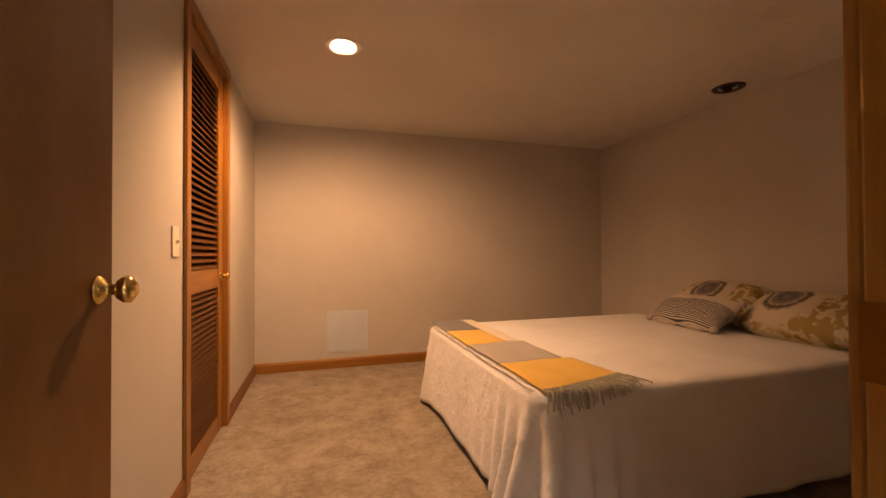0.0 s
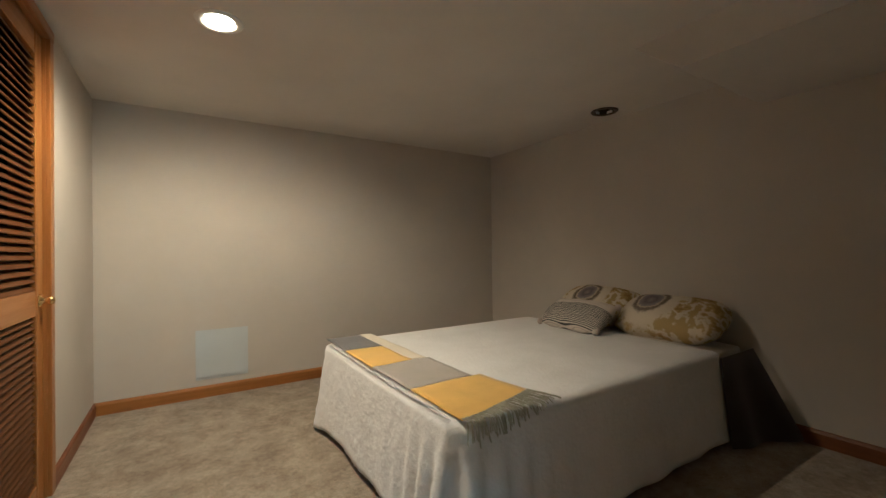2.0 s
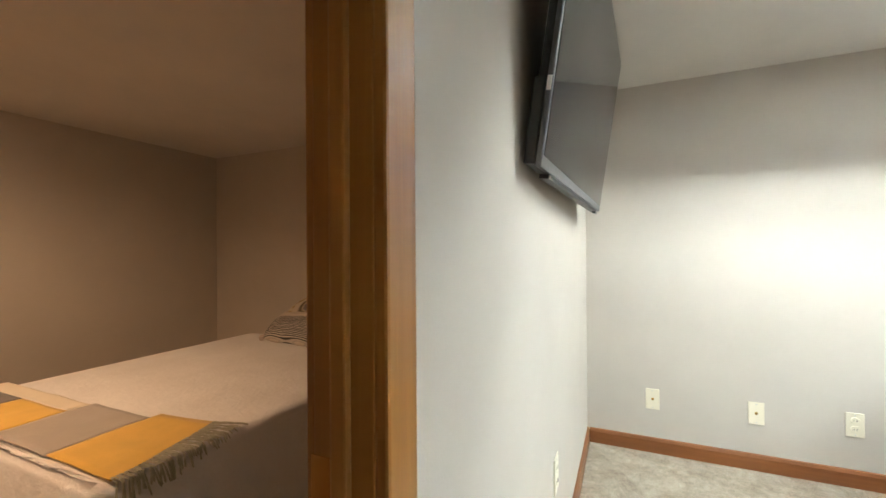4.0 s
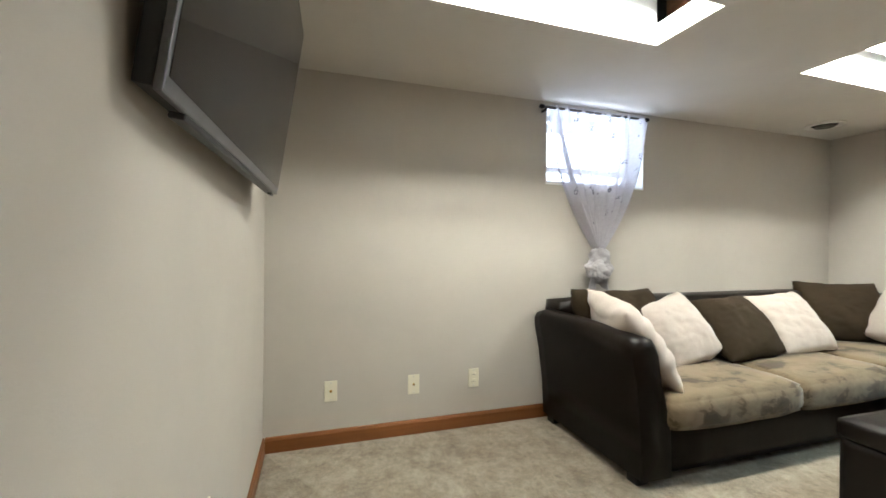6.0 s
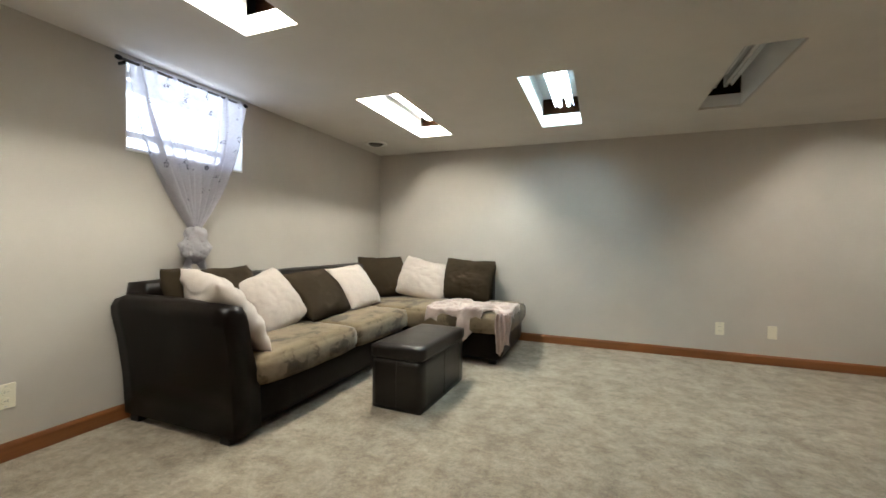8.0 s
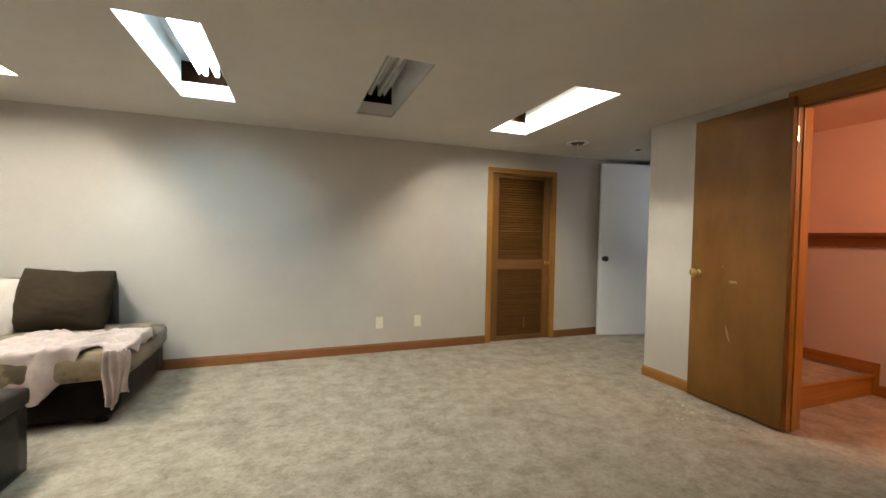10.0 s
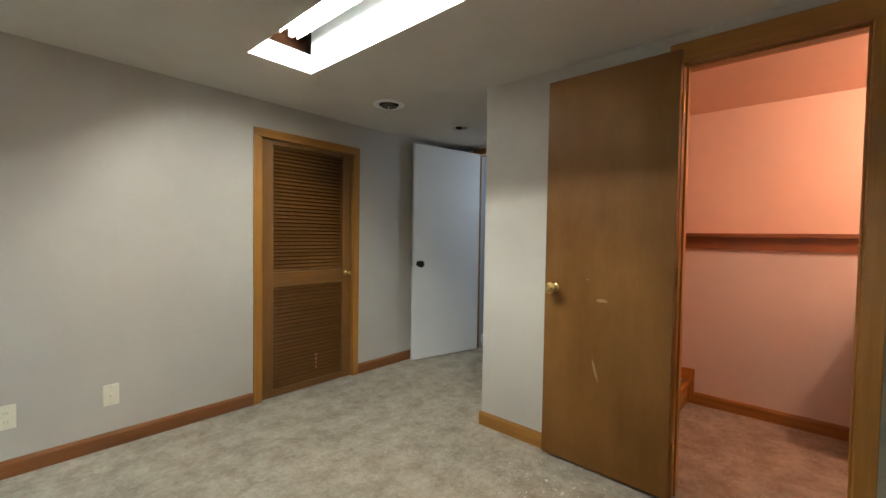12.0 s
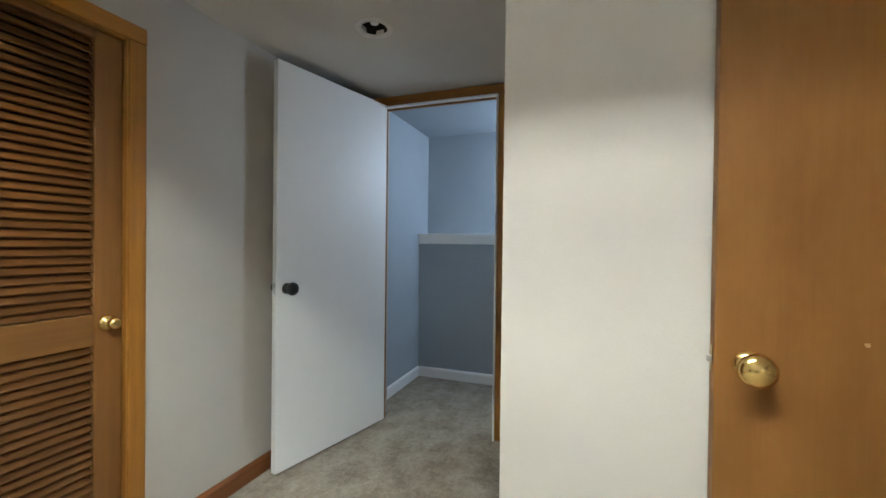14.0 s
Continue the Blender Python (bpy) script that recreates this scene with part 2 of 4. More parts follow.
structure("wall_passage_end", slab("x", END - T, END, FAR, CORNER, 0, TOP, [DOORW]), WALL, "painted wall with a doorway at the passage end", "wall")
cuts = [b[:4] for b in BOXES] + [(-6.232, -6.128, -4.027, -3.923)]
structure("ceiling_family_room", slab("z", CEIL, CEIL + 0.018, END - T, 0.0, FAR, 0.0, cuts), CEILING, "smooth painted ceiling with cut-out light boxes", "ceiling")

structure("wall_bedroom_back", slab("y", BY, BY + T, BX0 - T, BX2, 0, TOP), BEDWALL, "plain greige bedroom wall", "wall")
structure("wall_bedroom_closet", slab("x", BX0 - T, BX0, PT + 0.01, BY, 0, TOP, [DOORL]), BEDWALL, "greige bedroom wall with a louvered closet door", "wall")
structure("wall_bedroom_head", slab("x", BX1, BX1 + T, PT + 0.01, BY, 0, TOP), BEDWALL, "greige wall behind the bed", "wall")
structure("wall_bedroom_inner", slab("y", PT, PT + 0.01, BX0 - T, BX2, 0, TOP, [(DOORB[0] - 0.018, DOORB[1] + 0.018, -0.1, 2.058)]), BEDWALL, "greige bedroom side of the partition", "wall")
structure("ceiling_bedroom", slab("z", CEIL, CEIL + 0.018, BX0, BX2, PT, BY, [(CAN[0] - 0.06, CAN[0] + 0.06, CAN[1] - 0.06, CAN[1] + 0.06), (-0.10, 0.02, 1.865, 1.985)]), CEILING, "smooth painted bedroom ceiling", "ceiling")
sof = bmesh.new()
ends = [[sof.verts.new((x, y, z)) for y, z in ((PT + 0.0105, CEIL - 0.001), (JOG, CEIL - 0.001), (1.022, 1.915), (PT + 0.0105, 1.915))] for x in (BX1 - 0.9, BX1 - 0.0005)]
for k in range(4):
    sof.faces.new((ends[0][k], ends[0][(k + 1) % 4], ends[1][(k + 1) % 4], ends[1][k]))
sof.faces.new(ends[0])
sof.faces.new(ends[1])
structure("soffit", sof, CEILING, "low boxed soffit with a sloping edge beside the bed", "soffit")
# added, never in view: slabs and rim boards that keep sky light out
structure("roof_blocker_family_room", slab("z", 2.42, 2.46, -9.2, 0.25, -5.6, PT), DARK, "unseen near-black slab added to shut out the sky", "ceiling")
structure("roof_blocker_bedroom", slab("z", 2.42, 2.46, -4.2, 1.0, PT, 4.0), DARK, "unseen near-black slab added to shut out the sky", "ceiling")
structure("wall_rim_blocker", slab("x", 0.0, 0.25, FAR - T, PT, TOP, 2.42), BASEW["y"], "unseen wooden board added to shut out light above the window wall", "wall")
structure("wall_bedroom_rim_blocker", slab("x", BX2, BX2 + T, PT, 4.0, TOP, 2.42), BASEW["y"], "unseen wooden board added to shut out light above the bedroom wall", "wall")
# closet shells are coloured near-black to hold the shade behind the slats
structure("wall_closet", slab("y", FAR - 0.75, FAR - 0.7, -6.2, -4.0, 0, TOP), DARK, "unlit closet back wall, its shade painted near-black", "wall")
structure("wall_closet_side", slab("x", -6.25, -6.2, FAR - 0.75, FAR - T, 0, TOP), DARK, "unlit closet side wall, its shade painted near-black", "wall")
structure("wall_closet_side_2", slab("x", -4.0, -3.95, FAR - 0.75, FAR - T, 0, TOP), DARK, "unlit closet side wall, its shade painted near-black", "wall")
structure("wall_bedroom_closet_back", slab("x", BX0 - 0.75, BX0 - 0.7, 1.2, 3.0, 0, TOP), DARK, "unlit closet back wall, its shade painted near-black", "wall")
structure("wall_bedroom_closet_side", slab("y", 1.2, 1.25, BX0 - 0.7, BX0 - T, 0, TOP), DARK, "unlit closet side wall, its shade painted near-black", "wall")
structure("wall_bedroom_closet_side_2", slab("y", 2.95, 3.0, BX0 - 0.7, BX0 - T, 0, TOP), DARK, "unlit closet side wall, its shade painted near-black", "wall")
structure("ceiling_closets", slab("z", TOP, TOP + 0.02, -6.25, -3.95, FAR - 0.75, FAR - T), DARK, "unlit closet ceiling, its shade painted near-black", "ceiling")
structure("ceiling_bedroom_closet", slab("z", TOP, TOP + 0.02, BX0 - 0.75, BX0 - T, 1.2, 3.0), DARK, "unlit closet ceiling, its shade painted near-black", "ceiling")

# stair room
SX = -6.93
structure("wall_stair_back_upper", slab("x", SX - T, SX, -3.15, 0.0, 1.12, 2.62), SALMON, "salmon lit stairwell wall above a wooden ledge", "wall")
structure("wall_stair_back_lower", slab("x", SX - T, SX, -3.15, 0.0, 0, 1.12), SALMON_LOW, "pinkish stairwell wall below a wooden ledge", "wall")
structure("wall_stair_side", slab("y", -0.55, -0.43, SX, LEFT - T, 0, 2.62), SALMON, "salmon lit stairwell side wall", "wall")
structure("wall_stair_inner", slab("y", CORNER + T, CORNER + T + 0.01, SX, LEFT - T, 0, 2.62), SALMON, "salmon lit stairwell side wall", "wall")
structure("ceiling_stair", slab("z", 2.088, 2.097, SX, LEFT - T - 0.01, CORNER + T + 0.01, -0.55), SALMON, "salmon lit stairwell ceiling", "ceiling")
structure("wall_stair_front", slab("x", LEFT - T - 0.01, LEFT - T, CORNER + T + 0.01, -0.55, 0, 2.088, [(DOORO[0] - 0.018, DOORO[1] + 0.018, -0.1, DOORO[3] + 0.018)]), SALMON, "stairwell side of the doorway wall", "wall")

# hall behind the white door
HX = -7.86
structure("wall_hall_low", slab("x", HX - T, HX, -4.47, -3.0, 0, 1.155), BLUEGREY, "blue-grey half wall below a white ledge", "wall")
structure("wall_hall_back", slab("x", -8.17, -8.05, -4.47, -3.0, 0, 2.42), BLUEGREY, "blue-grey upper hall wall", "wall")
structure("wall_hall_side", slab("y", -4.59, -4.47, -8.17, END - T, 0, 2.42), BLUEGREY, "blue-grey hall side wall", "wall")
structure("wall_hall_other", slab("y", -3.0, -2.88, -8.17, END - T, 0, 2.42), BLUEGREY, "blue-grey hall side wall", "wall")
structure("wall_hall_front", slab("x", END - T - 0.012, END - T, -4.47, -3.0, 0, 2.42, [(DOORW[0] - 0.02, DOORW[1] + 0.02, -0.1, 2.07)]), BLUEGREY, "blue-grey hall wall round the doorway", "wall")
structure("ceiling_hall", slab("z", 2.13, 2.15, -8.05, END - T - 0.012, -4.47, -3.0), BLUEGREY, "blue-grey hall ceiling", "ceiling")
ledge = bmesh.new()
box(ledge, -8.05, -4.47, 1.2205, HX + 0.03, -3.0, 1.245)
box(ledge, HX + 0.0005, -4.47, 1.155, HX + 0.018, -3.0, 1.2205)
structure("trim_hall_ledge", ledge, WHITE, "white painted ledge capping a half wall", "ledge")

# ---- trim ----
def baseboard(axis, face, side, a0, a1, mats, h=0.085, t=0.013, label="stained wooden baseboard"):
    """Along axis x or y, standing on the wall face, towards side (+1 or -1)."""
    prof = [(0, 0.0), (t, 0.0), (t, h - 0.018), (t * 0.55, h - 0.004), (0, h)]
    bm = bmesh.new()
    ends = []
    for a in (a0, a1):
        ends.append([bm.verts.new((a, face + side * d, z) if axis == "x" else (face + side * d, a, z)) for d, z in prof])
    n = len(prof)
    for i in range(n):
        bm.faces.new((ends[0][i], ends[0][(i + 1) % n], ends[1][(i + 1) % n], ends[1][i]))
    bm.faces.new(ends[0])
    bm.faces.new(ends[1])
    return tagged(part("baseboard", bm, mats[axis] if isinstance(mats, dict) else mats), label, "baseboard", "", "structure")


baseboard("y", 0.0, -1, FAR + 0.013, -0.013, BASEW)
baseboard("x", FAR, 1, DOORC[1] + 0.06, 0.0, BASEW)
baseboard("x", FAR, 1, END, DOORC[0] - 0.06, BASEW)
baseboard("x", 0.0, -1, DOORB[1] + 0.062, 0.0, BASEW)
baseboard("x", 0.0, -1, LEFT, DOORB[0] - 0.062, BASEW)
baseboard("y", LEFT, 1, CORNER - 0.013, DOORO[0] - 0.09, TRIM)
baseboard("y", LEFT, 1, DOORO[1] + 0.062, -0.013, TRIM)
baseboard("x", CORNER, -1, END, LEFT, TRIM)
baseboard("x", BY, -1, BX0, BX1, TRIM)
baseboard("y", BX0, 1, DOORL[1] + 0.06, BY - 0.013, BASEW)
baseboard("y", BX0, 1, PT + 0.01, DOORL[0] - 0.06, BASEW)
baseboard("y", BX1, -1, PT + 0.01, BY - 0.013, BASEW)
baseboard("y", SX, 1, -2.36, -0.55, TRIM)
WHITEB = {"x": WHITE, "y": WHITE}
baseboard("y", HX, 1, -4.457, -3.0, WHITEB, label="white painted baseboard")
baseboard("x", -4.47, 1, HX, END - T - 0.012, WHITEB, label="white painted baseboard")


def casing(name, axis, face, side, opening, depth, mats, w=0.06, head=None, label="honey-stained wooden door casing", t=0.016, foot=0.0):
    """Two legs, a head and the linings of a doorway in a wall whose face lies at face."""
    a0, a1, _, top = opening
    mv, mh = (mats["z"], mats[axis]) if isinstance(mats, dict) else (mats, mats)
    root = thing(name, label, "door casing", kind="structure")

    def put(nm, a_0, a_1, d0, d1, z0, z1, mat, wd=0.004):
        d0, d1 = sorted((face + side * d0, face + side * d1))
        v = (a_0, d0, z0, a_1, d1, z1) if axis == "x" else (d0, a_0, z0, d1, a_1, z1)
        return part(nm, boxed(*v, wd), mat, root)

    hd = head or w
    put("casing_leg", a0 - w, a0, 0, t, foot, top, mv)
    put("casing_leg", a1, a1 + w, 0, t, foot, top, mv)
    put("casing_head", a0 - w, a1 + w, 0, t + 0.002, top, top + hd, mh)
    put("jamb", a0 - 0.018, a0 + 0.001, 0.001, -depth, foot, top, mv, 0.002)
    put("jamb", a1 - 0.001, a1 + 0.018, 0.001, -depth, foot, top, mv, 0.002)
    put("jamb", a0 - 0.018, a1 + 0.018, 0.001, -depth, top - 0.001, top + 0.018, mh, 0.002)
    for a, s in ((a0, 1), (a1, -1)):
        put("door_stop", min(a, a + s * 0.01), max(a, a + s * 0.01), -0.025, -0.045, foot, top - 0.002, mv, 0.003)
    put("door_stop", a0 + 0.01, a1 - 0.01, -0.025, -0.045, top - 0.013, top - 0.002, mh, 0.003)
    return root


casing("trim_bedroom_door", "x", 0.0, -1, DOORB, PT + 0.01, TRIM, 0.058)
inside = thing("trim_bedroom_door_inside", "honey-stained wooden casing on the bedroom side", "door casing", kind="structure")
for x0, x1, z0, z1 in ((DOORB[0] - 0.058, DOORB[0] - 0.002, 0, 2.042), (DOORB[1] + 0.002, DOORB[1] + 0.058, 0, 2.042), (DOORB[0] - 0.058, DOORB[1] + 0.058, 2.042, 2.098)):
    part("casing_board", boxed(x0, PT + 0.0105, z0, x1, PT + 0.022, z1, 0.003), TRIM["z"] if z0 == 0 else TRIM["x"], inside)
casing("trim_stair_door", "y", LEFT, 1, DOORO, T, TRIM, 0.06, 0.09)
casing("trim_closet_door", "x", FAR, 1, DOORC, T, TRIM, 0.058)
casing("trim_bedroom_closet", "y", BX0, 1, DOORL, T, TRIM, 0.055, 0.05)
casing("trim_passage_door", "y", END, 1, (DOORW[0] + 0.02, DOORW[1] - 0.02, 0, 2.035), 0.01, TRIM, 0.06, label="wooden casing round a passage doorway")
casing("trim_passage_lining", "y", END - 0.012, -1, (DOORW[0] + 0.02, DOORW[1] - 0.02, 0, 2.035), 0.0, WHITE, 0.05, label="white painted inner door lining")


# ---- doors ----
def knob(name, parent, mat, m, r=0.027, reach=0.062):
    k = part(name, moved(lathe([(0.002, 0.0), (0.028, 0.0), (0.028, 0.003), (0.021, 0.008), (0.011, 0.014), (0.010, reach * 0.45), (r * 0.7, reach * 0.52), (r, reach * 0.7), (r * 0.96, reach * 0.85), (r * 0.6, reach * 0.97), (0.004, reach)], 20), m), mat, parent, "", True)
    return k


def louver_door(w, h, mat_v, mat_h, m, label, top_slats, low_slats, mid, knob_mat, handed=1, low_rail=0.05, top_rail=0.03):
    """Hinge side at x = 0, front towards -y, standing on z = 0."""
    d = thing("louvered_door", label, "door", m)
    st, th = 0.085, 0.032
    for x in (0.0, w - st):
        part("stile", boxed(x, 0, 0, x + st, th, h, 0.003), mat_v, d)
    rails = ((0.0, low_rail), (mid, mid + 0.105), (h - top_rail, h))
    for z0, z1 in rails:
        part("rail", boxed(st, 0.002, z0, w - st, th - 0.002, z1, 0.003), mat_h, d)
    ln = w - 2 * st
    for (z0, z1), n in (((rails[0][1], rails[1][0]), low_slats), ((rails[1][1], rails[2][0]), top_slats)):
        step = (z1 - z0) / n
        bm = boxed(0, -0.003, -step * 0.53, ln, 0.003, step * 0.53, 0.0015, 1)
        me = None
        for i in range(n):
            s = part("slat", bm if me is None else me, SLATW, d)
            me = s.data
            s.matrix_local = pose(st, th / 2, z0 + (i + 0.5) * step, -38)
    kx = w - 0.045 if handed > 0 else 0.045
    knob("knob", d, knob_mat, pose(kx, 0, 0.865, 90), 0.020, 0.05)
    for z in (0.2, h - 0.25):
        part("hinge", moved(lathe([(0.006, -0.04), (0.006, 0.04)], 10), pose(-0.004 if handed > 0 else w + 0.004, -0.004, z)), knob_mat, d, "brass hinge")
    return d


closet = louver_door(0.75, 1.84, DOORWOOD["z"], DOORWOOD["x"], pose(-4.80, FAR - 0.012, 0.005, 0, 0, 180), "closed honey-stained louvered closet door with a brass knob", 33, 26, 0.795, BRASS)
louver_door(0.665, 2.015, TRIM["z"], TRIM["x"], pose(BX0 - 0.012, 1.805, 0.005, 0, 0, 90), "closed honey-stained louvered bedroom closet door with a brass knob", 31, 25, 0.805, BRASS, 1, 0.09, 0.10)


def flush_door(w, h, mat, m, label, knob_mat, side=1, r=0.027):
    """Hinge edge at x = 0, faces at y = 0 and y = 0.035."""
    d = thing("flush_door", label, "door", m)
    part("door_leaf", boxed(0, 0, 0, w, 0.035, h, 0.002), mat, d)
    knob("knob", d, knob_mat, pose(w - 0.058, 0, 0.91, 90), r)
    knob("knob", d, knob_mat, pose(w - 0.058, 0.035, 0.91, -90), r)
    part("latch", boxed(w, 0.011, 0.885, w + 0.0015, 0.024, 0.94, 0.0005, 1), STEEL if knob_mat is not BRASS else BRASS, d)
    part("latch_bolt", boxed(w, 0.013, 0.905, w + 0.009, 0.022, 0.918, 0.002, 1), STEEL, d)
    for z in (0.2, h / 2, h - 0.22):
        part("hinge", moved(lathe([(0.006, -0.045), (0.006, 0.045)], 10), pose(-0.004, -0.003 if side > 0 else 0.038, z)), knob_mat if knob_mat is BRASS else STEEL, d, "metal hinge")
    return d


flush_door(0.785, 2.03, WHITE, pose(END + 0.005, -4.345, 0.012, 0, 0, -13.8), "open white flush door with a round black knob", BLACKM, r=0.033)
brown = flush_door(0.625, 2.003, VENEER, pose(-5.579, -2.205, 0.012, 0, 0, -90.6), "open scuffed brown veneer door with a brass knob", BRASS, r=0.032)
flush_door(0.76, 2.025, VENEER, pose(-3.052, PT + 0.03, 0.012, 0, 0, 92), "open brown veneer bedroom door with a brass knob", BRASS)


# ---- stair room details ----
ledge = bmesh.new()
box(ledge, SX, -3.14, 1.21, SX + 0.06, -0.55, 1.235)
box(ledge, SX, -3.14, 1.125, SX + 0.02, -0.55, 1.21)
structure("trim_stair_ledge", ledge, BASEW["y"], "reddish wooden ledge along the stairwell wall", "ledge")
step = thing("stair_step", "carpeted low landing step with a wooden nosing", "stair step", kind="structure")
part("tread", boxed(SX, -3.14, 0, -5.75, -2.39, 0.145, 0.004), CARPET, step)
part("nosing", boxed(SX, -2.395, 0.135, -5.75, -2.365, 0.165, 0.006), TRIM["x"], step, "wooden nosing")
part("riser_board", boxed(SX, -2.388, 0.0, -5.75, -2.378, 0.135, 0.002), TRIM["x"], step)
part("skirting", boxed(SX + 0.001, -3.14, 0.165, SX + 0.013, -2.365, 0.25, 0.003), TRIM["y"], step)
part("skirting_end", boxed(SX + 0.001, -2.378, 0.0, SX + 0.014, -2.34, 0.25, 0.003), TRIM["z"], step)
CABW = plain("cabinet_beige", (0.5, 0.42, 0.34), 0.5)
cab = thing("vanity_cabinet", "low vanity cabinet with a pale worktop", "cabinet")
part("body", boxed(SX, -1.40, 0.0, SX + 0.45, -0.56, 0.84, 0.004), BASEW["z"], cab)
part("worktop", boxed(SX, -1.44, 0.841, SX + 0.48, -0.555, 0.885, 0.008), CABW, cab, "pale worktop")


# ---- ceiling light boxes ----
TUBEM = glowing("fluorescent_tube", (0.98, 0.965, 0.845), TUBE_STRENGTH * 1.12)
TUBEWORN = glowing("ageing_fluorescent_tube", (0.98, 0.965, 0.845), TUBE_STRENGTH * 0.84)
TUBECOOL = glowing("cool_fluorescent_tube", (0.66, 0.91, 1.0), TUBE_STRENGTH * 0.36)
TUBEOFF = plain("unlit_tube", (0.75, 0.75, 0.74), 0.25)
SHAFT = paint("shaft_white", (0.78, 0.79, 0.79), 0.6, 0.05, 0.02)
# wood darkened to near-black: the shade of the joist bay is in its colour
JOIST = wood("rough_shaded_joist_wood", (0.008, 0.0035, 0.0015), (0.014, 0.006, 0.0025), (0.022, 0.009, 0.004), "x", 0.9)
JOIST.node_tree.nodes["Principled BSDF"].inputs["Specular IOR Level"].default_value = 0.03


def light_box(x0, x1, y0, y1, lit, shift=-0.02):
    what = "lit recessed ceiling box with two fluorescent tubes" if lit else "unlit recessed ceiling box with dark fluorescent tubes"
    d = thing("ceiling_light_box", what, "ceiling light", group="recessed ceiling light boxes")
    top = CEIL + 0.272
    for x in (x0 - 0.012, x1):
        part("side_board", boxed(x, y0, CEIL + 0.0185, x + 0.012, y1, top), SHAFT, d)
    for y in (y0 - 0.012, y1):
        part("end_board", boxed(x0 - 0.012, y, CEIL + 0.0185, x1 + 0.012, y + 0.012, CEIL + 0.105), SHAFT, d)
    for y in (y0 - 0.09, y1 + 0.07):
        part("joist", boxed(x0 - 0.012, y, CEIL + 0.0195, x1 + 0.012, y + 0.02, top), JOIST, d, "bare wooden joist with the bay's shade in its colour")
    part("cover_board", boxed(x0 - 0.012, y0 - 0.10, top, x1 + 0.012, y1 + 0.10, top + 0.012), SHAFT, d)
    cx = (x0 + x1) / 2 + shift
    bm = bmesh.new()
    prof = [(-0.078, -0.112), (-0.045, -0.030), (0.045, -0.030), (0.078, -0.112), (0.081, -0.110), (0.050, -0.024), (0.050, -0.001), (-0.050, -0.001), (-0.050, -0.024), (-0.081, -0.110)]
    ends = [[bm.verts.new((cx + px, y, top + pz)) for px, pz in prof] for y in (y0 + 0.005, y1 - 0.005)]
    n = len(prof)
    for i in range(n):
        bm.faces.new((ends[0][i], ends[0][(i + 1) % n], ends[1][(i + 1) % n], ends[1][i]))
    for e in ends:
        bm.faces.new((e[0], e[1], e[8], e[9]))
        bm.faces.new((e[1], e[2], e[5], e[6], e[7], e[8]))
        bm.faces.new((e[2], e[3], e[4], e[5]))
    bmesh.ops.remove_doubles(bm, verts=bm.verts, dist=0.0001)
    part("reflector", bm, SHAFT, d, "white enamelled strip light reflector")
    for px in (-0.036, 0.036):
        for y in (y0 + 0.012, y1 - 0.030):
            part("lamp_holder", boxed(cx + px - 0.013, y, top - 0.118, cx + px + 0.013, y + 0.018, top - 0.032, 0.003), SHAFT, d)
        t = lathe([(0.010, y0 + 0.03), (0.016, y0 + 0.04), (0.016, y1 - 0.04), (0.010, y1 - 0.03)], 12, "y")
        part("tube", moved(t, pose(cx + px, 0, top - 0.102)), (TUBEM, TUBECOOL, TUBEWORN)[lit - 1] if lit else TUBEOFF, d, "", True)
    return d


for b, shift in zip(BOXES, (-0.03, 0.02, -0.02, 0.0, -0.01)):
    light_box(*b, shift)


def recessed_can(x, y, r, inner, label, bulb=None, drop=0.0, ring=None):
    d = thing("recessed_downlight", label, "ceiling light", pose(x, y, CEIL))
    part("trim_ring", lathe([(r * 0.66, 0.0), (r * 0.72, -0.006), (r * 0.95, -0.006), (r, 0.0), (r * 0.98, 0.001), (r * 0.66, 0.001)], 32, "z", True), ring or WHITE, d, "", True)
    bm = lathe([(r * 0.68, 0.0), (r * 0.62, 0.10), (r * 0.60, 0.10), (r * 0.66, 0.0)], 32, "z", True)
    part("baffle", bm, inner, d, "", True)
    part("can_top", lathe([(0.001, 0.099), (r * 0.63, 0.099), (r * 0.63, 0.104), (0.001, 0.104)], 24), inner, d)
    if bulb:
        part("bulb", lathe([(0.002, 0.028), (r * 0.34, 0.031), (r * 0.48, 0.045), (r * 0.40, 0.075), (0.016, 0.095)], 24), bulb, d, "glowing frosted bulb", True)
    if drop:
        part("socket", lathe([(0.001, 0.02), (0.018, 0.02), (0.02, 0.06), (0.001, 0.06)], 14), WHITE, d)
    return d


BULB = glowing("warm_bulb", (1.0, 0.72, 0.42), 45.0)
recessed_can(CAN[0], CAN[1], 0.098, SHAFT, "lit recessed downlight with a white trim ring", BULB)
recessed_can(-0.04, 1.925, 0.098, DARK, "unlit recessed downlight with a dark bronze ring and baffle", None, 0, plain("dark_bronze", (0.045, 0.026, 0.015), 0.5, 0.2))
recessed_can(-6.18, -3.975, 0.085, DARK, "unlit recessed downlight with an empty socket", None, 1, VENTM)


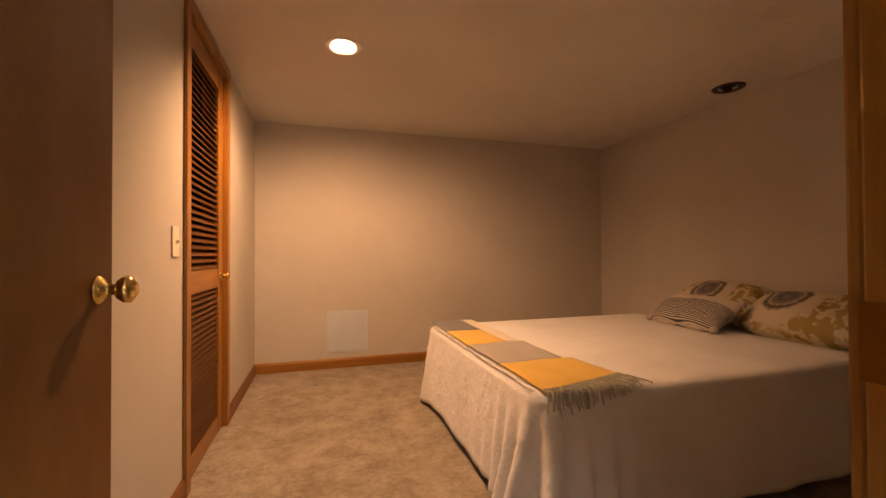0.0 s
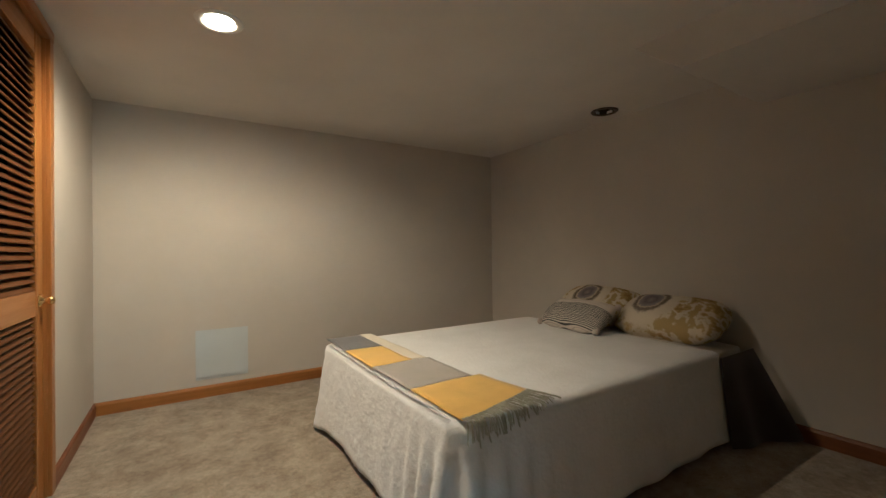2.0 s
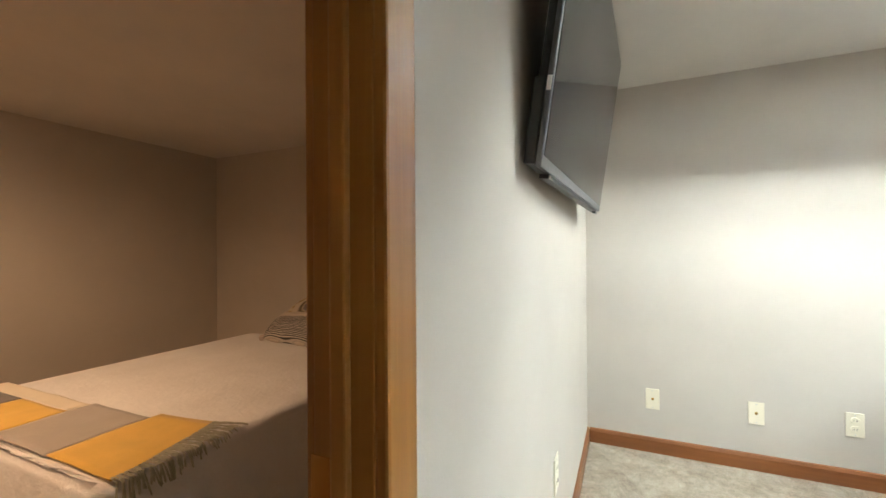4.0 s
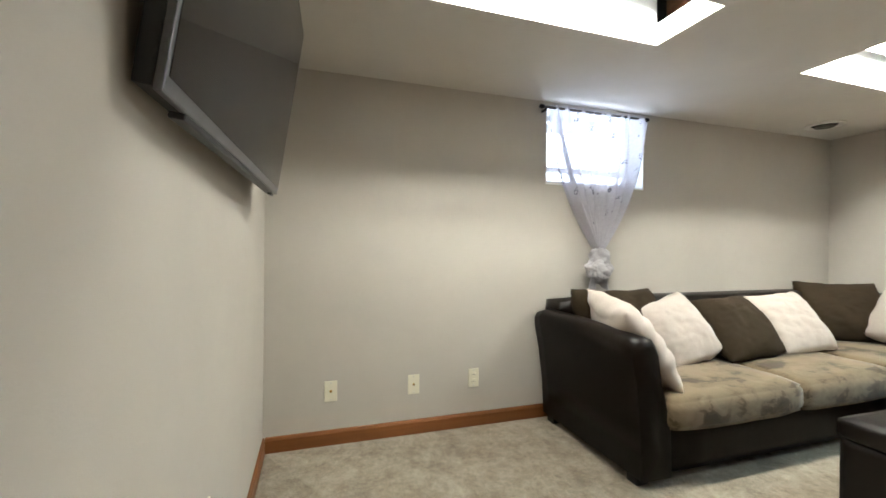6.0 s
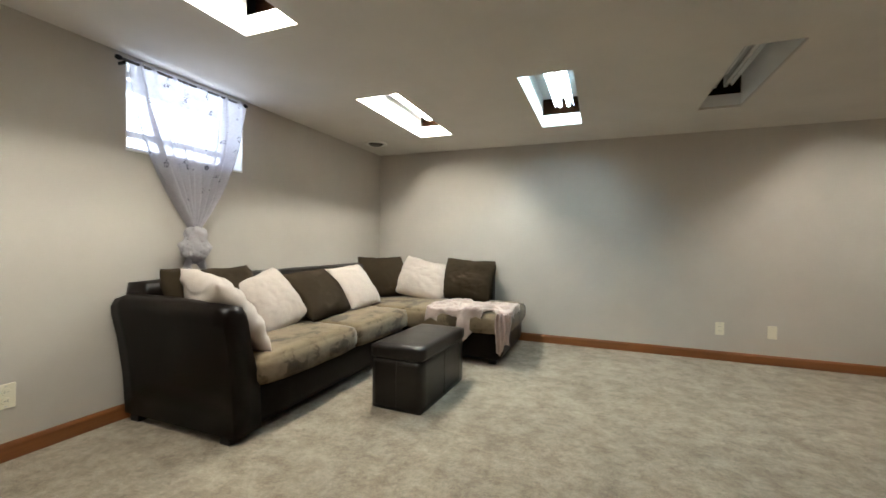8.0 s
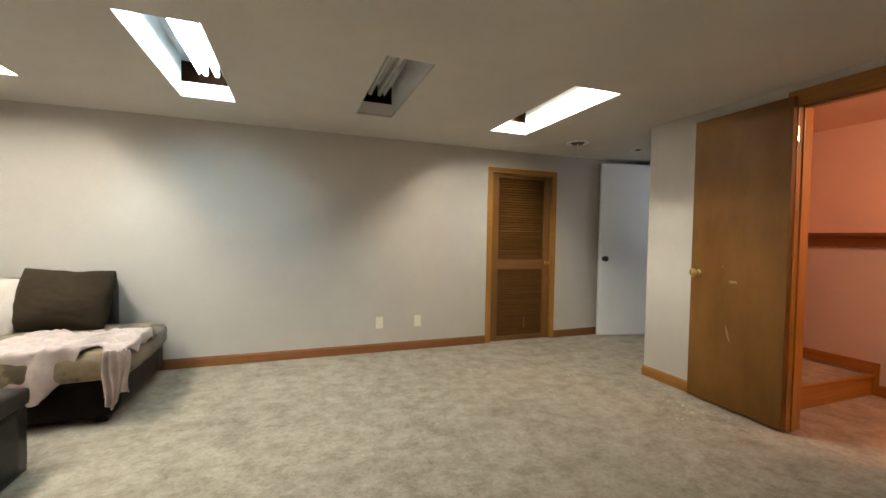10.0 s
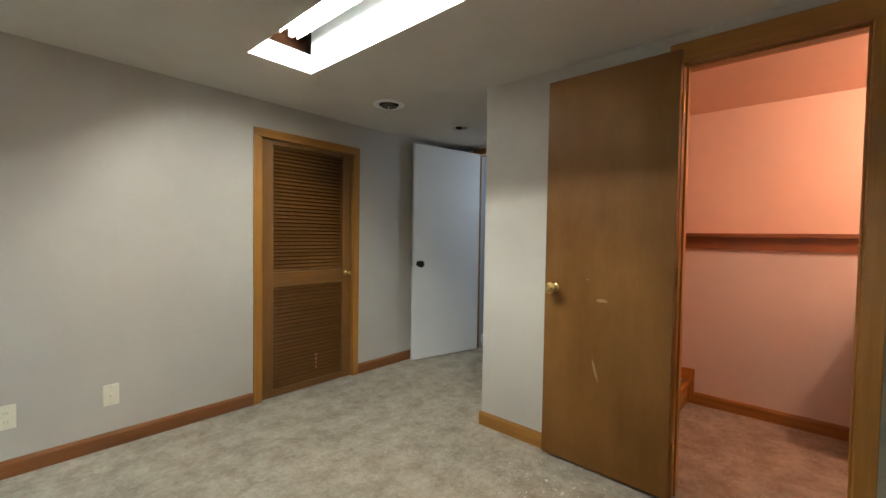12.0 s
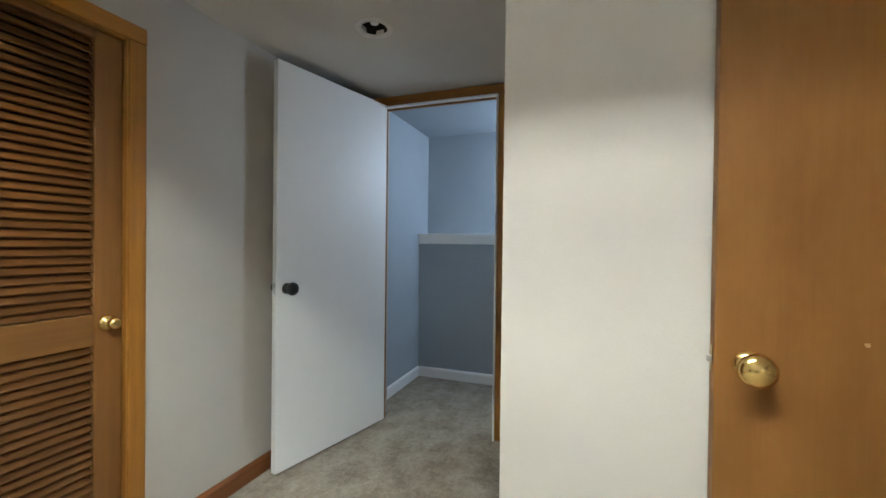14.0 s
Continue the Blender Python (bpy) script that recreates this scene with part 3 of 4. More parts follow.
def round_vent(x, y, r, label, stem):
    d = thing("ceiling_vent", label, "vent", pose(x, y, CEIL), group="round ceiling vents")
    part("vent_flange", lathe([(r * 0.62, -0.002), (r * 0.75, -0.012), (r * 0.98, -0.008), (r, 0.0), (r * 0.98, 0.002), (r * 0.60, 0.002)], 36, "z", True), WHITE if stem else VENTM, d, "", True)
    # flat black disc paints the throat's shade; the ceiling is closed here
    part("vent_throat_shade", lathe([(0.001, -0.0012), (r * 0.66, -0.0012), (r * 0.66, -0.003), (0.001, -0.003)], 32), DARK, d)
    part("vent_cone", lathe([(r * 0.34, -0.004), (r * 0.50, -0.016), (r * 0.48, -0.019), (r * 0.31, -0.007)], 32, "z", True), VENTD, d, "", True)
    part("vent_disc", lathe([(0.001, -0.004), (r * 0.25, -0.006), (r * 0.27, -0.014), (r * 0.2, -0.018), (0.001, -0.018)], 28), VENTD, d, "", True)
    if stem:
        part("stem", lathe([(0.001, -0.018), (0.004, -0.018), (0.004, -0.06), (0.007, -0.064), (0.001, -0.068)], 10), WHITE, d, "white adjusting stem")
    return d


round_vent(-0.27, -4.03, 0.125, "round beige ceiling air vent near the corner", False)
round_vent(-5.405, -3.976, 0.11, "round ceiling air vent with a hanging stem", True)


# ---- wall plates ----
def wall_plate(m, label, face):
    """Faces -y of its own pose."""
    d = thing("wall_plate", label, "wall plate", m)
    part("cover", boxed(-0.035, -0.006, -0.058, 0.035, 0, 0.058, 0.003), PLATE, d)
    for z in (-0.047, 0.047):
        part("screw", moved(lathe([(0.0035, 0), (0.003, 0.0012), (0.0005, 0.0015)], 10), pose(0, -0.006, z, 90)), STEEL, d)
    if face == "outlet":
        for z in (-0.021, 0.021):
            sock = part("socket", moved(lathe([(0.017, 0.0), (0.016, 0.002), (0.001, 0.002)], 18), pose(0, -0.006, z, 90)), PLATE, d)
            for x in (-0.006, 0.006):
                part("slot", boxed(x - 0.001, -0.0087, z - 0.004, x + 0.001, -0.0079, z + 0.005), DARK, sock)
    elif face == "jack":
        part("jack", moved(lathe([(0.008, 0.0), (0.007, 0.003), (0.004, 0.003), (0.0035, 0.008), (0.001, 0.008)], 14), pose(0, -0.006, 0, 90)), BRASS, d, "threaded coaxial jack")
    else:
        part("switch_slot", boxed(-0.006, -0.0072, -0.013, 0.006, -0.0062, 0.013), PLATE, d)
        part("toggle", moved(boxed(-0.0045, -0.012, -0.006, 0.0045, 0, 0.006, 0.002), pose(0, -0.007, 0.003, 25)), PLATE, d)
    return d


wall_plate(pose(-0.0005, -0.352, 0.303, 0, 0, -90), "ivory cable jack plate on the greige wall", "jack")
wall_plate(pose(-0.0005, -0.832, 0.297, 0, 0, -90), "ivory cable jack plate on the greige wall", "jack")
wall_plate(pose(-0.0005, -1.219, 0.302, 0, 0, -90), "ivory duplex outlet on the wall beside the sofa", "outlet")
wall_plate(pose(-3.579, FAR + 0.0005, 0.291, 0, 0, 180), "ivory duplex outlet on the far wall", "outlet")
wall_plate(pose(-3.971, FAR + 0.0005, 0.289, 0, 0, 180), "ivory blank switch plate on the far wall", "switch")
wall_plate(pose(-1.23, -0.0005, 0.42), "ivory outlet low on the wall below the television", "outlet")
wall_plate(pose(BX0 + 0.0005, 1.645, 1.04, 0, 0, 90), "ivory light switch beside the closet door", "switch")
panel = thing("access_panel", "pale grey access panel set in the bedroom wall", "panel")
PANELM = paint("pale_panel_paint", (0.52, 0.56, 0.58), 0.5, 0.04)
part("panel_frame", boxed(-2.64, BY - 0.006, 0.13, -2.29, BY - 0.0005, 0.497, 0.002), PANELM, panel)
part("panel_door", boxed(-2.625, BY - 0.011, 0.147, -2.307, BY - 0.0062, 0.482, 0.003), PANELM, panel)


# ---- window ----
GLASS, gnt, gb = material("window_glass", 0.02)
gb.inputs["Transmission Weight"].default_value = 1.0
gb.inputs["IOR"].default_value = 1.45
VINYL = plain("white_vinyl", (0.8, 0.8, 0.8), 0.4)
win = thing("window_1", "small high basement window with white vinyl frame", "window", kind="structure")
y0, y1, z0, z1 = WIN
lin = bmesh.new()
box(lin, 0.001, y0 + 0.001, z0 + 0.001, 0.24, y0 + 0.008, z1 - 0.001)
box(lin, 0.001, y1 - 0.008, z0 + 0.001, 0.24, y1 - 0.001, z1 - 0.001)
box(lin, 0.001, y0 + 0.008, z1 - 0.008, 0.24, y1 - 0.008, z1 - 0.001)
part("reveal", lin, WHITE, win)
part("window_sill", boxed(0.001, y0 + 0.008, z0 + 0.001, 0.24, y1 - 0.008, z0 + 0.012, 0.002), WHITE, win)
fr = bmesh.new()
for a, b, c, d in ((y0 + 0.008, y0 + 0.05, z0 + 0.012, z1 - 0.008), (y1 - 0.05, y1 - 0.008, z0 + 0.012, z1 - 0.008), (y0 + 0.05, y1 - 0.05, z0 + 0.012, z0 + 0.05), (y0 + 0.05, y1 - 0.05, z1 - 0.045, z1 - 0.008)):
    box(fr, 0.13, a, c, 0.18, b, d)
part("window_frame", fr, VINYL, win)
part("mid_rail", boxed(0.135, y0 + 0.05, 1.66, 0.175, y1 - 0.05, 1.70, 0.003), VINYL, win)
for a, b in ((1.70, z1 - 0.045), (z0 + 0.05, 1.66)):
    pane = part("pane", boxed(0.15, y0 + 0.05, a, 0.156, y1 - 0.05, b), GLASS, win)
    pane.visible_shadow = False
part("latch", boxed(0.105, y0 + 0.09, z0 + 0.012, 0.13, y0 + 0.15, z0 + 0.04, 0.004), BLACKM, win, "small dark window latch")
OUT = glowing("overcast_daylight", (0.80, 0.89, 1.0), 0.95)
structure("backdrop", slab("x", 0.9, 0.92, -4.4, -0.2, 0.3, 3.2), OUT, "bright overcast daylight outside the window", "backdrop")

# ---- curtain ----
rod = thing("curtain_rod", "thin dark metal curtain rod above the window", "curtain rod")
part("rod", moved(lathe([(0.002, -2.50), (0.008, -2.50), (0.008, -1.675), (0.002, -1.675)], 14, "y"), pose(-0.05, 0, 2.045)), plain("pewter", (0.14, 0.13, 0.13), 0.35, 0.8), rod, "", True)
for y in (-2.515, -1.66):
    part("finial", moved(lathe([(0.001, -0.018), (0.012, -0.014), (0.015, 0.0), (0.012, 0.014), (0.001, 0.018)], 14, "y"), pose(-0.05, y, 2.045)), BLACKM, rod, "", True)
for y in (-2.49, -1.69):
    part("bracket", boxed(-0.055, y - 0.006, 2.02, -0.001, y + 0.006, 2.036, 0.002), BLACKM, rod)


def sheer_material(name, col, through_part, motif=False):
    m, nt, b = material(name, 0.8, 0, 0.1)
    v = coords(nt, (1, 1, 1))
    col_socket = ramp(nt, noisy(nt, v, 60, 3), [(0.3, tuple(c * 0.9 for c in col)), (0.7, col)])
    if motif:
        spots = ramp(nt, noisy(nt, coords(nt, (1, 1, 1)), 13, 2, 0.4), [(0.64, (1, 1, 1)), (0.68, (0.30, 0.29, 0.32))])
        fine = ramp(nt, noisy(nt, v, 90, 2, 0.5), [(0.45, (1, 1, 1)), (0.55, (0.0, 0.0, 0.0))])
        col_socket = mixed(nt, col_socket, mixed(nt, (1, 1, 1), spots, fine), 1.0, "MULTIPLY")
    nt.links.new(col_socket, b.inputs["Base Color"])
    tr = nt.nodes.new("ShaderNodeBsdfTransparent")
    tl = nt.nodes.new("ShaderNodeBsdfTranslucent")
    nt.links.new(col_socket, tl.inputs["Color"])
    mx, mx2 = nt.nodes.new("ShaderNodeMixShader"), nt.nodes.new("ShaderNodeMixShader")
    mx.inputs[0].default_value, mx2.inputs[0].default_value = 0.45, through_part
    nt.links.new(b.outputs[0], mx.inputs[1])
    nt.links.new(tl.outputs[0], mx.inputs[2])
    nt.links.new(mx.outputs[0], mx2.inputs[1])
    nt.links.new(tr.outputs[0], mx2.inputs[2])
    nt.links.new(mx2.outputs[0], nt.nodes["Material Output"].inputs["Surface"])
    return m


SHEER = sheer_material("sheer_curtain", (0.64, 0.62, 0.66), 0.20, True)
KNOTM = sheer_material("gathered_sheer", (0.60, 0.58, 0.60), 0.05)


def sheet(cols, rows, where):
    """A grid of cols by rows quads, each corner put by where(u, v) with u and v from 0 to 1."""
    bm = bmesh.new()
    g = [[bm.verts.new(where(i / cols, j / rows)) for i in range(cols + 1)] for j in range(rows + 1)]
    for j in range(rows):
        for i in range(cols):
            bm.faces.new((g[j][i], g[j][i + 1], g[j + 1][i + 1], g[j + 1][i]))
    return bm


def curtain_at(u, v):
    left = -1.685 + (-2.085 + 1.685) * (v ** 1.6)
    right = -2.515 + (-2.125 + 2.515) * (v ** 1.85)
    w = u + 0.035 * math.sin(u * 2 * math.pi * 3 + 1.0) * (1 - v)
    y = left + (right - left) * w
    amp = (0.010 + 0.034 * v * (1.15 - v) * 3) * (0.35 + 1.0 * abs(2 * u - 1))
    x = -0.052 + amp * math.sin(u * 2 * math.pi * 8.3 + 2.5 * noise.noise((u * 2.5, v * 0.8, 1))) + 0.008 * noise.noise((u * 9, v * 1.2, 4))
    x += 0.006 * math.sin(u * 2 * math.pi * 21) * max(0, 1 - v * 6)
    return (x - 0.012 * v * v, y, 2.062 - v * 0.952)


curtain = thing("curtain", "sheer white curtain with grey sprigs, knotted below the window", "curtain")
part("sheer_panel", sheet(110, 46, curtain_at), SHEER, curtain, "", True)


def lump(radii, centre, n, amount, scale, seed):
    bm = bmesh.new()
    bmesh.ops.create_icosphere(bm, subdivisions=n, radius=1)
    for v in bm.verts:
        k = 1 + amount * noise.fractal(v.co * scale + Vector((seed, seed, 0)), 1.0, 2.0, 3)
        v.co = Vector([c * r * k for c, r in zip(v.co, radii)]) + Vector(centre)
    return bm


part("knot", lump((0.048, 0.078, 0.062), (-0.068, -2.110, 1.070), 4, 0.24, 1.5, 3.0), KNOTM, curtain, "gathered knot", True)
part("knot_fold", lump((0.05, 0.100, 0.085), (-0.075, -2.105, 0.985), 5, 0.32, 1.5, 8.0), KNOTM, curtain, "", True)


def tail_at(u, v):
    y = -2.115 + (u - 0.5) * (0.09 + 0.10 * v)
    x = -0.06 + 0.022 * math.sin(u * 2 * math.pi * 3.5 + v) + 0.01 * noise.noise((u * 4, v * 3, 7))
    return (x, y, 1.0 - v * (0.14 + 0.02 * math.sin(u * 9)))


part("tail", sheet(40, 10, tail_at), KNOTM, curtain, "", True)


# ---- fabrics ----
def fabric(name, col, vary=0.12, weave=420, rough=0.9, sheen=0.3, big=9.0, bump=0.3):
    m, nt, b = material(name, rough, 0, 0.15)
    v = coords(nt, (1, 1, 1))
    n1, n2 = noisy(nt, v, big, 5, 0.65), noisy(nt, v, weave, 2)
    base = ramp(nt, n1, [(0.32, tuple(c * (1 - vary) for c in col)), (0.68, tuple(min(1, c * (1 + vary)) for c in col))])
    base = mixed(nt, base, ramp(nt, n2, [(0.3, (0.8, 0.8, 0.8)), (0.7, (1, 1, 1))]), 0.6, "MULTIPLY")
    nt.links.new(base, b.inputs["Base Color"])
    b.inputs["Sheen Weight"].default_value = sheen
    bumped(nt, b, n2, bump, 0.002)
    return m


def leather(name, col, gloss=0.10):
    m, nt, b = material(name, 0.34, 0, gloss)
    v = coords(nt, (1, 1, 1))
    vor = node(nt, "ShaderNodeTexVoronoi", Scale=260.0)
    nt.links.new(v, vor.inputs["Vector"])
    n = noisy(nt, v, 6, 5)
    nt.links.new(ramp(nt, n, [(0.3, tuple(c * 0.8 for c in col)), (0.7, tuple(c * 1.2 for c in col))]), b.inputs["Base Color"])
    nt.links.new(ramp(nt, n, [(0.3, (0.31,) * 3), (0.7, (0.37,) * 3)]), b.inputs["Roughness"])
    bumped(nt, b, vor.outputs["Distance"], 0.08, 0.002)
    return m


def suede(name):
    """Brushed nap: broad pale and dark strokes with soft torn edges."""
    m, nt, b = material(name, 0.95, 0, 0.1)
    v = coords(nt, (1, 1, 1))
    warp = nt.nodes.new("ShaderNodeVectorMath")
    warp.operation = "MULTIPLY_ADD"
    warp.inputs[1].default_value = (0.10, 0.16, 0.10)
    wn1 = nt.nodes.new("ShaderNodeTexNoise")
    wn1.inputs["Scale"].default_value = 6.0
    nt.links.new(v, wn1.inputs["Vector"])
    nt.links.new(wn1.outputs["Color"], warp.inputs[0])
    nt.links.new(coords(nt, (1.0, 0.6, 1.0)), warp.inputs[2])
    stroke = noisy(nt, warp.outputs[0], 6.5, 6, 0.62)
    nap = noisy(nt, v, 320, 2)
    base = ramp(nt, stroke, [(0.38, (0.058, 0.040, 0.022)), (0.44, (0.095, 0.068, 0.038)), (0.47, (0.155, 0.115, 0.069)), (0.58, (0.205, 0.155, 0.097))])
    base = mixed(nt, base, ramp(nt, nap, [(0.3, (0.8, 0.8, 0.8)), (0.7, (1, 1, 1))]), 0.6, "MULTIPLY")
    nt.links.new(base, b.inputs["Base Color"])
    b.inputs["Sheen Weight"].default_value = 0.2
    bumped(nt, b, stroke, 0.12, 0.02)
    return m


LEATHER = leather("dark_brown_leather", (0.0050, 0.0030, 0.0021))
BOXHIDE = leather("glossy_brown_leather", (0.0058, 0.0038, 0.0028), 0.30)
SUEDE = suede("taupe_microsuede")
BROWNC = fabric("dark_olive_corduroy", (0.025, 0.0165, 0.0085), 0.09, 350, 0.95, 0.0)
CREAMC = fabric("cream_pink_chenille", (0.52, 0.452, 0.395), 0.05, 350, 0.95, 0.2)
PINKT = fabric("blush_knit_throw", (0.46, 0.365, 0.325), 0.14, 200, 0.95, 0.4, 14.0, 0.5)


def pillow(name, w, h, t, mat, m, label, category="cushion", group="", seed=0.0, sag=0.05, n=44, soft=0.11, crease=0.003, folds=0.0):
    """Lies in its own xz plane, bottom edge at z = 0, thick along y."""
    bm = bmesh.new()
    sides = []
    for s in (-1, 1):
        g = []
        for j in range(n + 1):
            row = []
            for i in range(n + 1):
                u, v = 2 * i / n - 1, 2 * j / n - 1
                pinch = 1 - 0.045 * (1 - u * u) * abs(v) ** 3
                pinch2 = 1 - 0.045 * (1 - v * v) * abs(u) ** 3
                x, z = u * w / 2 * pinch2 * (1 - soft * v ** 4), v * h / 2 * pinch * (1 - soft * u ** 4)
                k = max(0.0, (1 - abs(u) ** 2.3) * (1 - abs(v) ** 2.3)) ** 0.5
                d = t / 2 * k * (1 + 0.18 * noise.noise((u * 1.7 + seed, v * 1.7, s * 3 + seed)))
                d += 0.005 * k * noise.noise((u * 5 + seed, v * 5, s * 2.0)) + 0.006 * k * abs(noise.noise((u * 4 + v * 3 + seed, v * 7 - u * 2, s * 4.0)))
                d -= crease * k * (1 - abs(noise.noise((u * 1.6 + v * 1.1 + seed * 2, v * 2.6 - u * 0.8, s * 4.0 + seed)))) ** 14
                d += folds * k * abs(math.sin(v * 8 + u * 1.8 + 1.6 * noise.noise((u * 2, v * 2, seed)))) ** 0.7
                edge = 0.012 * noise.noise((u * 2.5, v * 2.5, seed))
                z2 = z - sag * h * (1 - u * u) * max(0, v) ** 2
                row.append(bm.verts.new((x + edge, s * d, z2 + edge + h / 2)))
            g.append(row)
        sides.append(g)
        for j in range(n):
            for i in range(n):
                bm.faces.new((g[j][i], g[j][i + 1], g[j + 1][i + 1], g[j + 1][i]))
    bmesh.ops.remove_doubles(bm, verts=bm.verts, dist=0.0008)
    ob = part(name, bm, mat, None, "", True)
    ob.matrix_world = m
    return tagged(ob, label, category, group)


# ---- sofa ----
def rounded(x0, y0, z0, x1, y1, z1, r, puff=0.0, seed=0.0, cuts=6, seg=3):
    """A box with soft edges whose faces swell a little."""
    bm = boxed(x0, y0, z0, x1, y1, z1)
    bmesh.ops.recalc_face_normals(bm, faces=bm.faces)
    bmesh.ops.subdivide_edges(bm, edges=list(bm.edges), cuts=cuts, use_grid_fill=True)
    c, half = Vector(((x0 + x1) / 2, (y0 + y1) / 2, (z0 + z1) / 2)), Vector(((x1 - x0) / 2, (y1 - y0) / 2, (z1 - z0) / 2))
    for v in bm.verts:
        p = v.co - c
        q = Vector([max(-(h - r), min(h - r, a)) for a, h in zip(p, half)])
        d = p - q
        n = d.normalized() if d.length > 1e-6 else Vector((0, 0, 0))
        u = [a / h for a, h in zip(p, half)]
        flat = 1.0
        for a in u:
            flat *= 1 - 0.75 * min(1, abs(a)) ** 4 if abs(a) < 0.999 else 1
        k = r if d.length > 1e-6 else 0
        v.co = c + q + n * (k + puff * flat + 0.25 * puff * noise.noise(v.co * 7 + Vector((seed, 0, 0))))
    return bm


sofa = thing("sectional_sofa", "dark brown leather sectional sofa with taupe microsuede seats", "sofa")
arm = bmesh.new()
prof = [(-1.712, 0.04), (-1.698, 0.28), (-1.668, 0.50), (-1.640, 0.63), (-1.636, 0.685), (-1.655, 0.722), (-1.70, 0.735), (-1.745, 0.725), (-1.772, 0.69), (-1.80, 0.55), (-1.865, 0.30), (-1.885, 0.04)]
rows = []
for i, (x, k, lift) in enumerate(((-0.02, 0.97, 0.0), (-0.10, 1, 0.0), (-0.45, 1, 0.0), (-0.80, 1, -0.012), (-0.858, 1, -0.022), (-0.875, 0.965, -0.04))):
    rows.append([arm.verts.new((x + (-0.022 * (z / 0.7) if i > 3 else 0), -1.765 + (y + 1.765) * k, z * (1 if z < 0.1 else k) + (lift if z > 0.5 else 0))) for y, z in prof])
for a, b in zip(rows, rows[1:]):
    for i in range(len(prof)):
        arm.faces.new((a[i], a[(i + 1) % len(prof)], b[(i + 1) % len(prof)], b[i]))
arm.faces.new(rows[0])
arm.faces.new(rows[-1])
bmesh.ops.recalc_face_normals(arm, faces=arm.faces)
part("armrest", arm, LEATHER, sofa, "", True)
part("base", rounded(-0.86, -3.60, 0.045, -0.03, -1.86, 0.275, 0.02, 0.004), LEATHER, sofa, "", True)
part("chaise_base", rounded(-1.775, FAR + 0.03, 0.045, -0.03, -3.565, 0.275, 0.02, 0.004), LEATHER, sofa, "", True)
part("back", rounded(-0.22, FAR + 0.03, 0.27, -0.02, -1.705, 0.80, 0.045, 0.008), LEATHER, sofa, "", True)
part("chaise_back", rounded(-1.48, FAR + 0.02, 0.27, -0.20, FAR + 0.20, 0.79, 0.045, 0.008), LEATHER, sofa, "", True)
part("seat_cushion", rounded(-0.915, -2.735, 0.265, -0.20, -1.845, 0.425, 0.055, 0.022, 1, 12), SUEDE, sofa, "taupe microsuede seat cushion", True)
part("seat_cushion", rounded(-0.915, -3.575, 0.265, -0.20, -2.725, 0.425, 0.055, 0.022, 5, 12), SUEDE, sofa, "taupe microsuede seat cushion", True)
part("chaise_cushion", rounded(-1.835, FAR + 0.15, 0.265, -0.20, -3.545, 0.435, 0.055, 0.018, 9, 14), SUEDE, sofa, "taupe microsuede chaise cushion", True)
for x, y in ((-0.80, -1.75), (-0.10, -1.75), (-1.70, -3.65), (-1.70, FAR + 0.10), (-0.80, -3.50)):
    part("foot", boxed(x - 0.035, y - 0.035, 0.0, x + 0.035, y + 0.035, 0.05, 0.006), BLACKM, sofa)

G = "loose cushions on the sofa"
SEAT = 0.44


def cushion(x, y, yaw, lean, w, h, t, mat, label, seed, roll=0, z=SEAT, folds=0.004):
    return pillow("throw_pillow", w, h, t, mat, pose(x, y, z, 0, 0, yaw) @ pose(0, 0, 0, -lean) @ pose(0, 0, 0, 0, roll), label, "cushion", G, seed, soft=0.07, folds=folds if mat is CREAMC else 0.0)


BR = "dark olive-brown corduroy cushion leaning on the sofa back"
CR = "cream chenille cushion leaning on the sofa"
cushion(-0.36, -2.09, -90, 20, 0.66, 0.47, 0.20, BROWNC, BR, 1.0)
cushion(-0.58, -2.07, -24, 36, 0.68, 0.52, 0.18, CREAMC, "cream chenille cushion slumped against the armrest", 2.0, -6, folds=0.026)
cushion(-0.54, -2.47, -96, 36, 0.46, 0.47, 0.20, CREAMC, CR, 3.0, -16, folds=0.004)
cushion(-0.58, -2.92, -90, 41, 0.55, 0.48, 0.21, BROWNC, BR, 4.0, -3)
cushion(-0.56, -3.44, -98, 40, 0.48, 0.49, 0.18, CREAMC, CR, 5.0, -4, folds=0.006)
cushion(-0.40, -4.05, -125, 20, 0.56, 0.48, 0.20, BROWNC, "dark olive-brown corduroy cushion in the sofa corner", 6.0)
cushion(-0.73, -4.12, -172, 27, 0.60, 0.47, 0.20, CREAMC, CR, 7.0, 13, folds=0.004)
cushion(-1.245, -4.18, -180, 22, 0.57, 0.48, 0.25, BROWNC, BR, 8.0, 3)

# ---- blush throw on the chaise ----


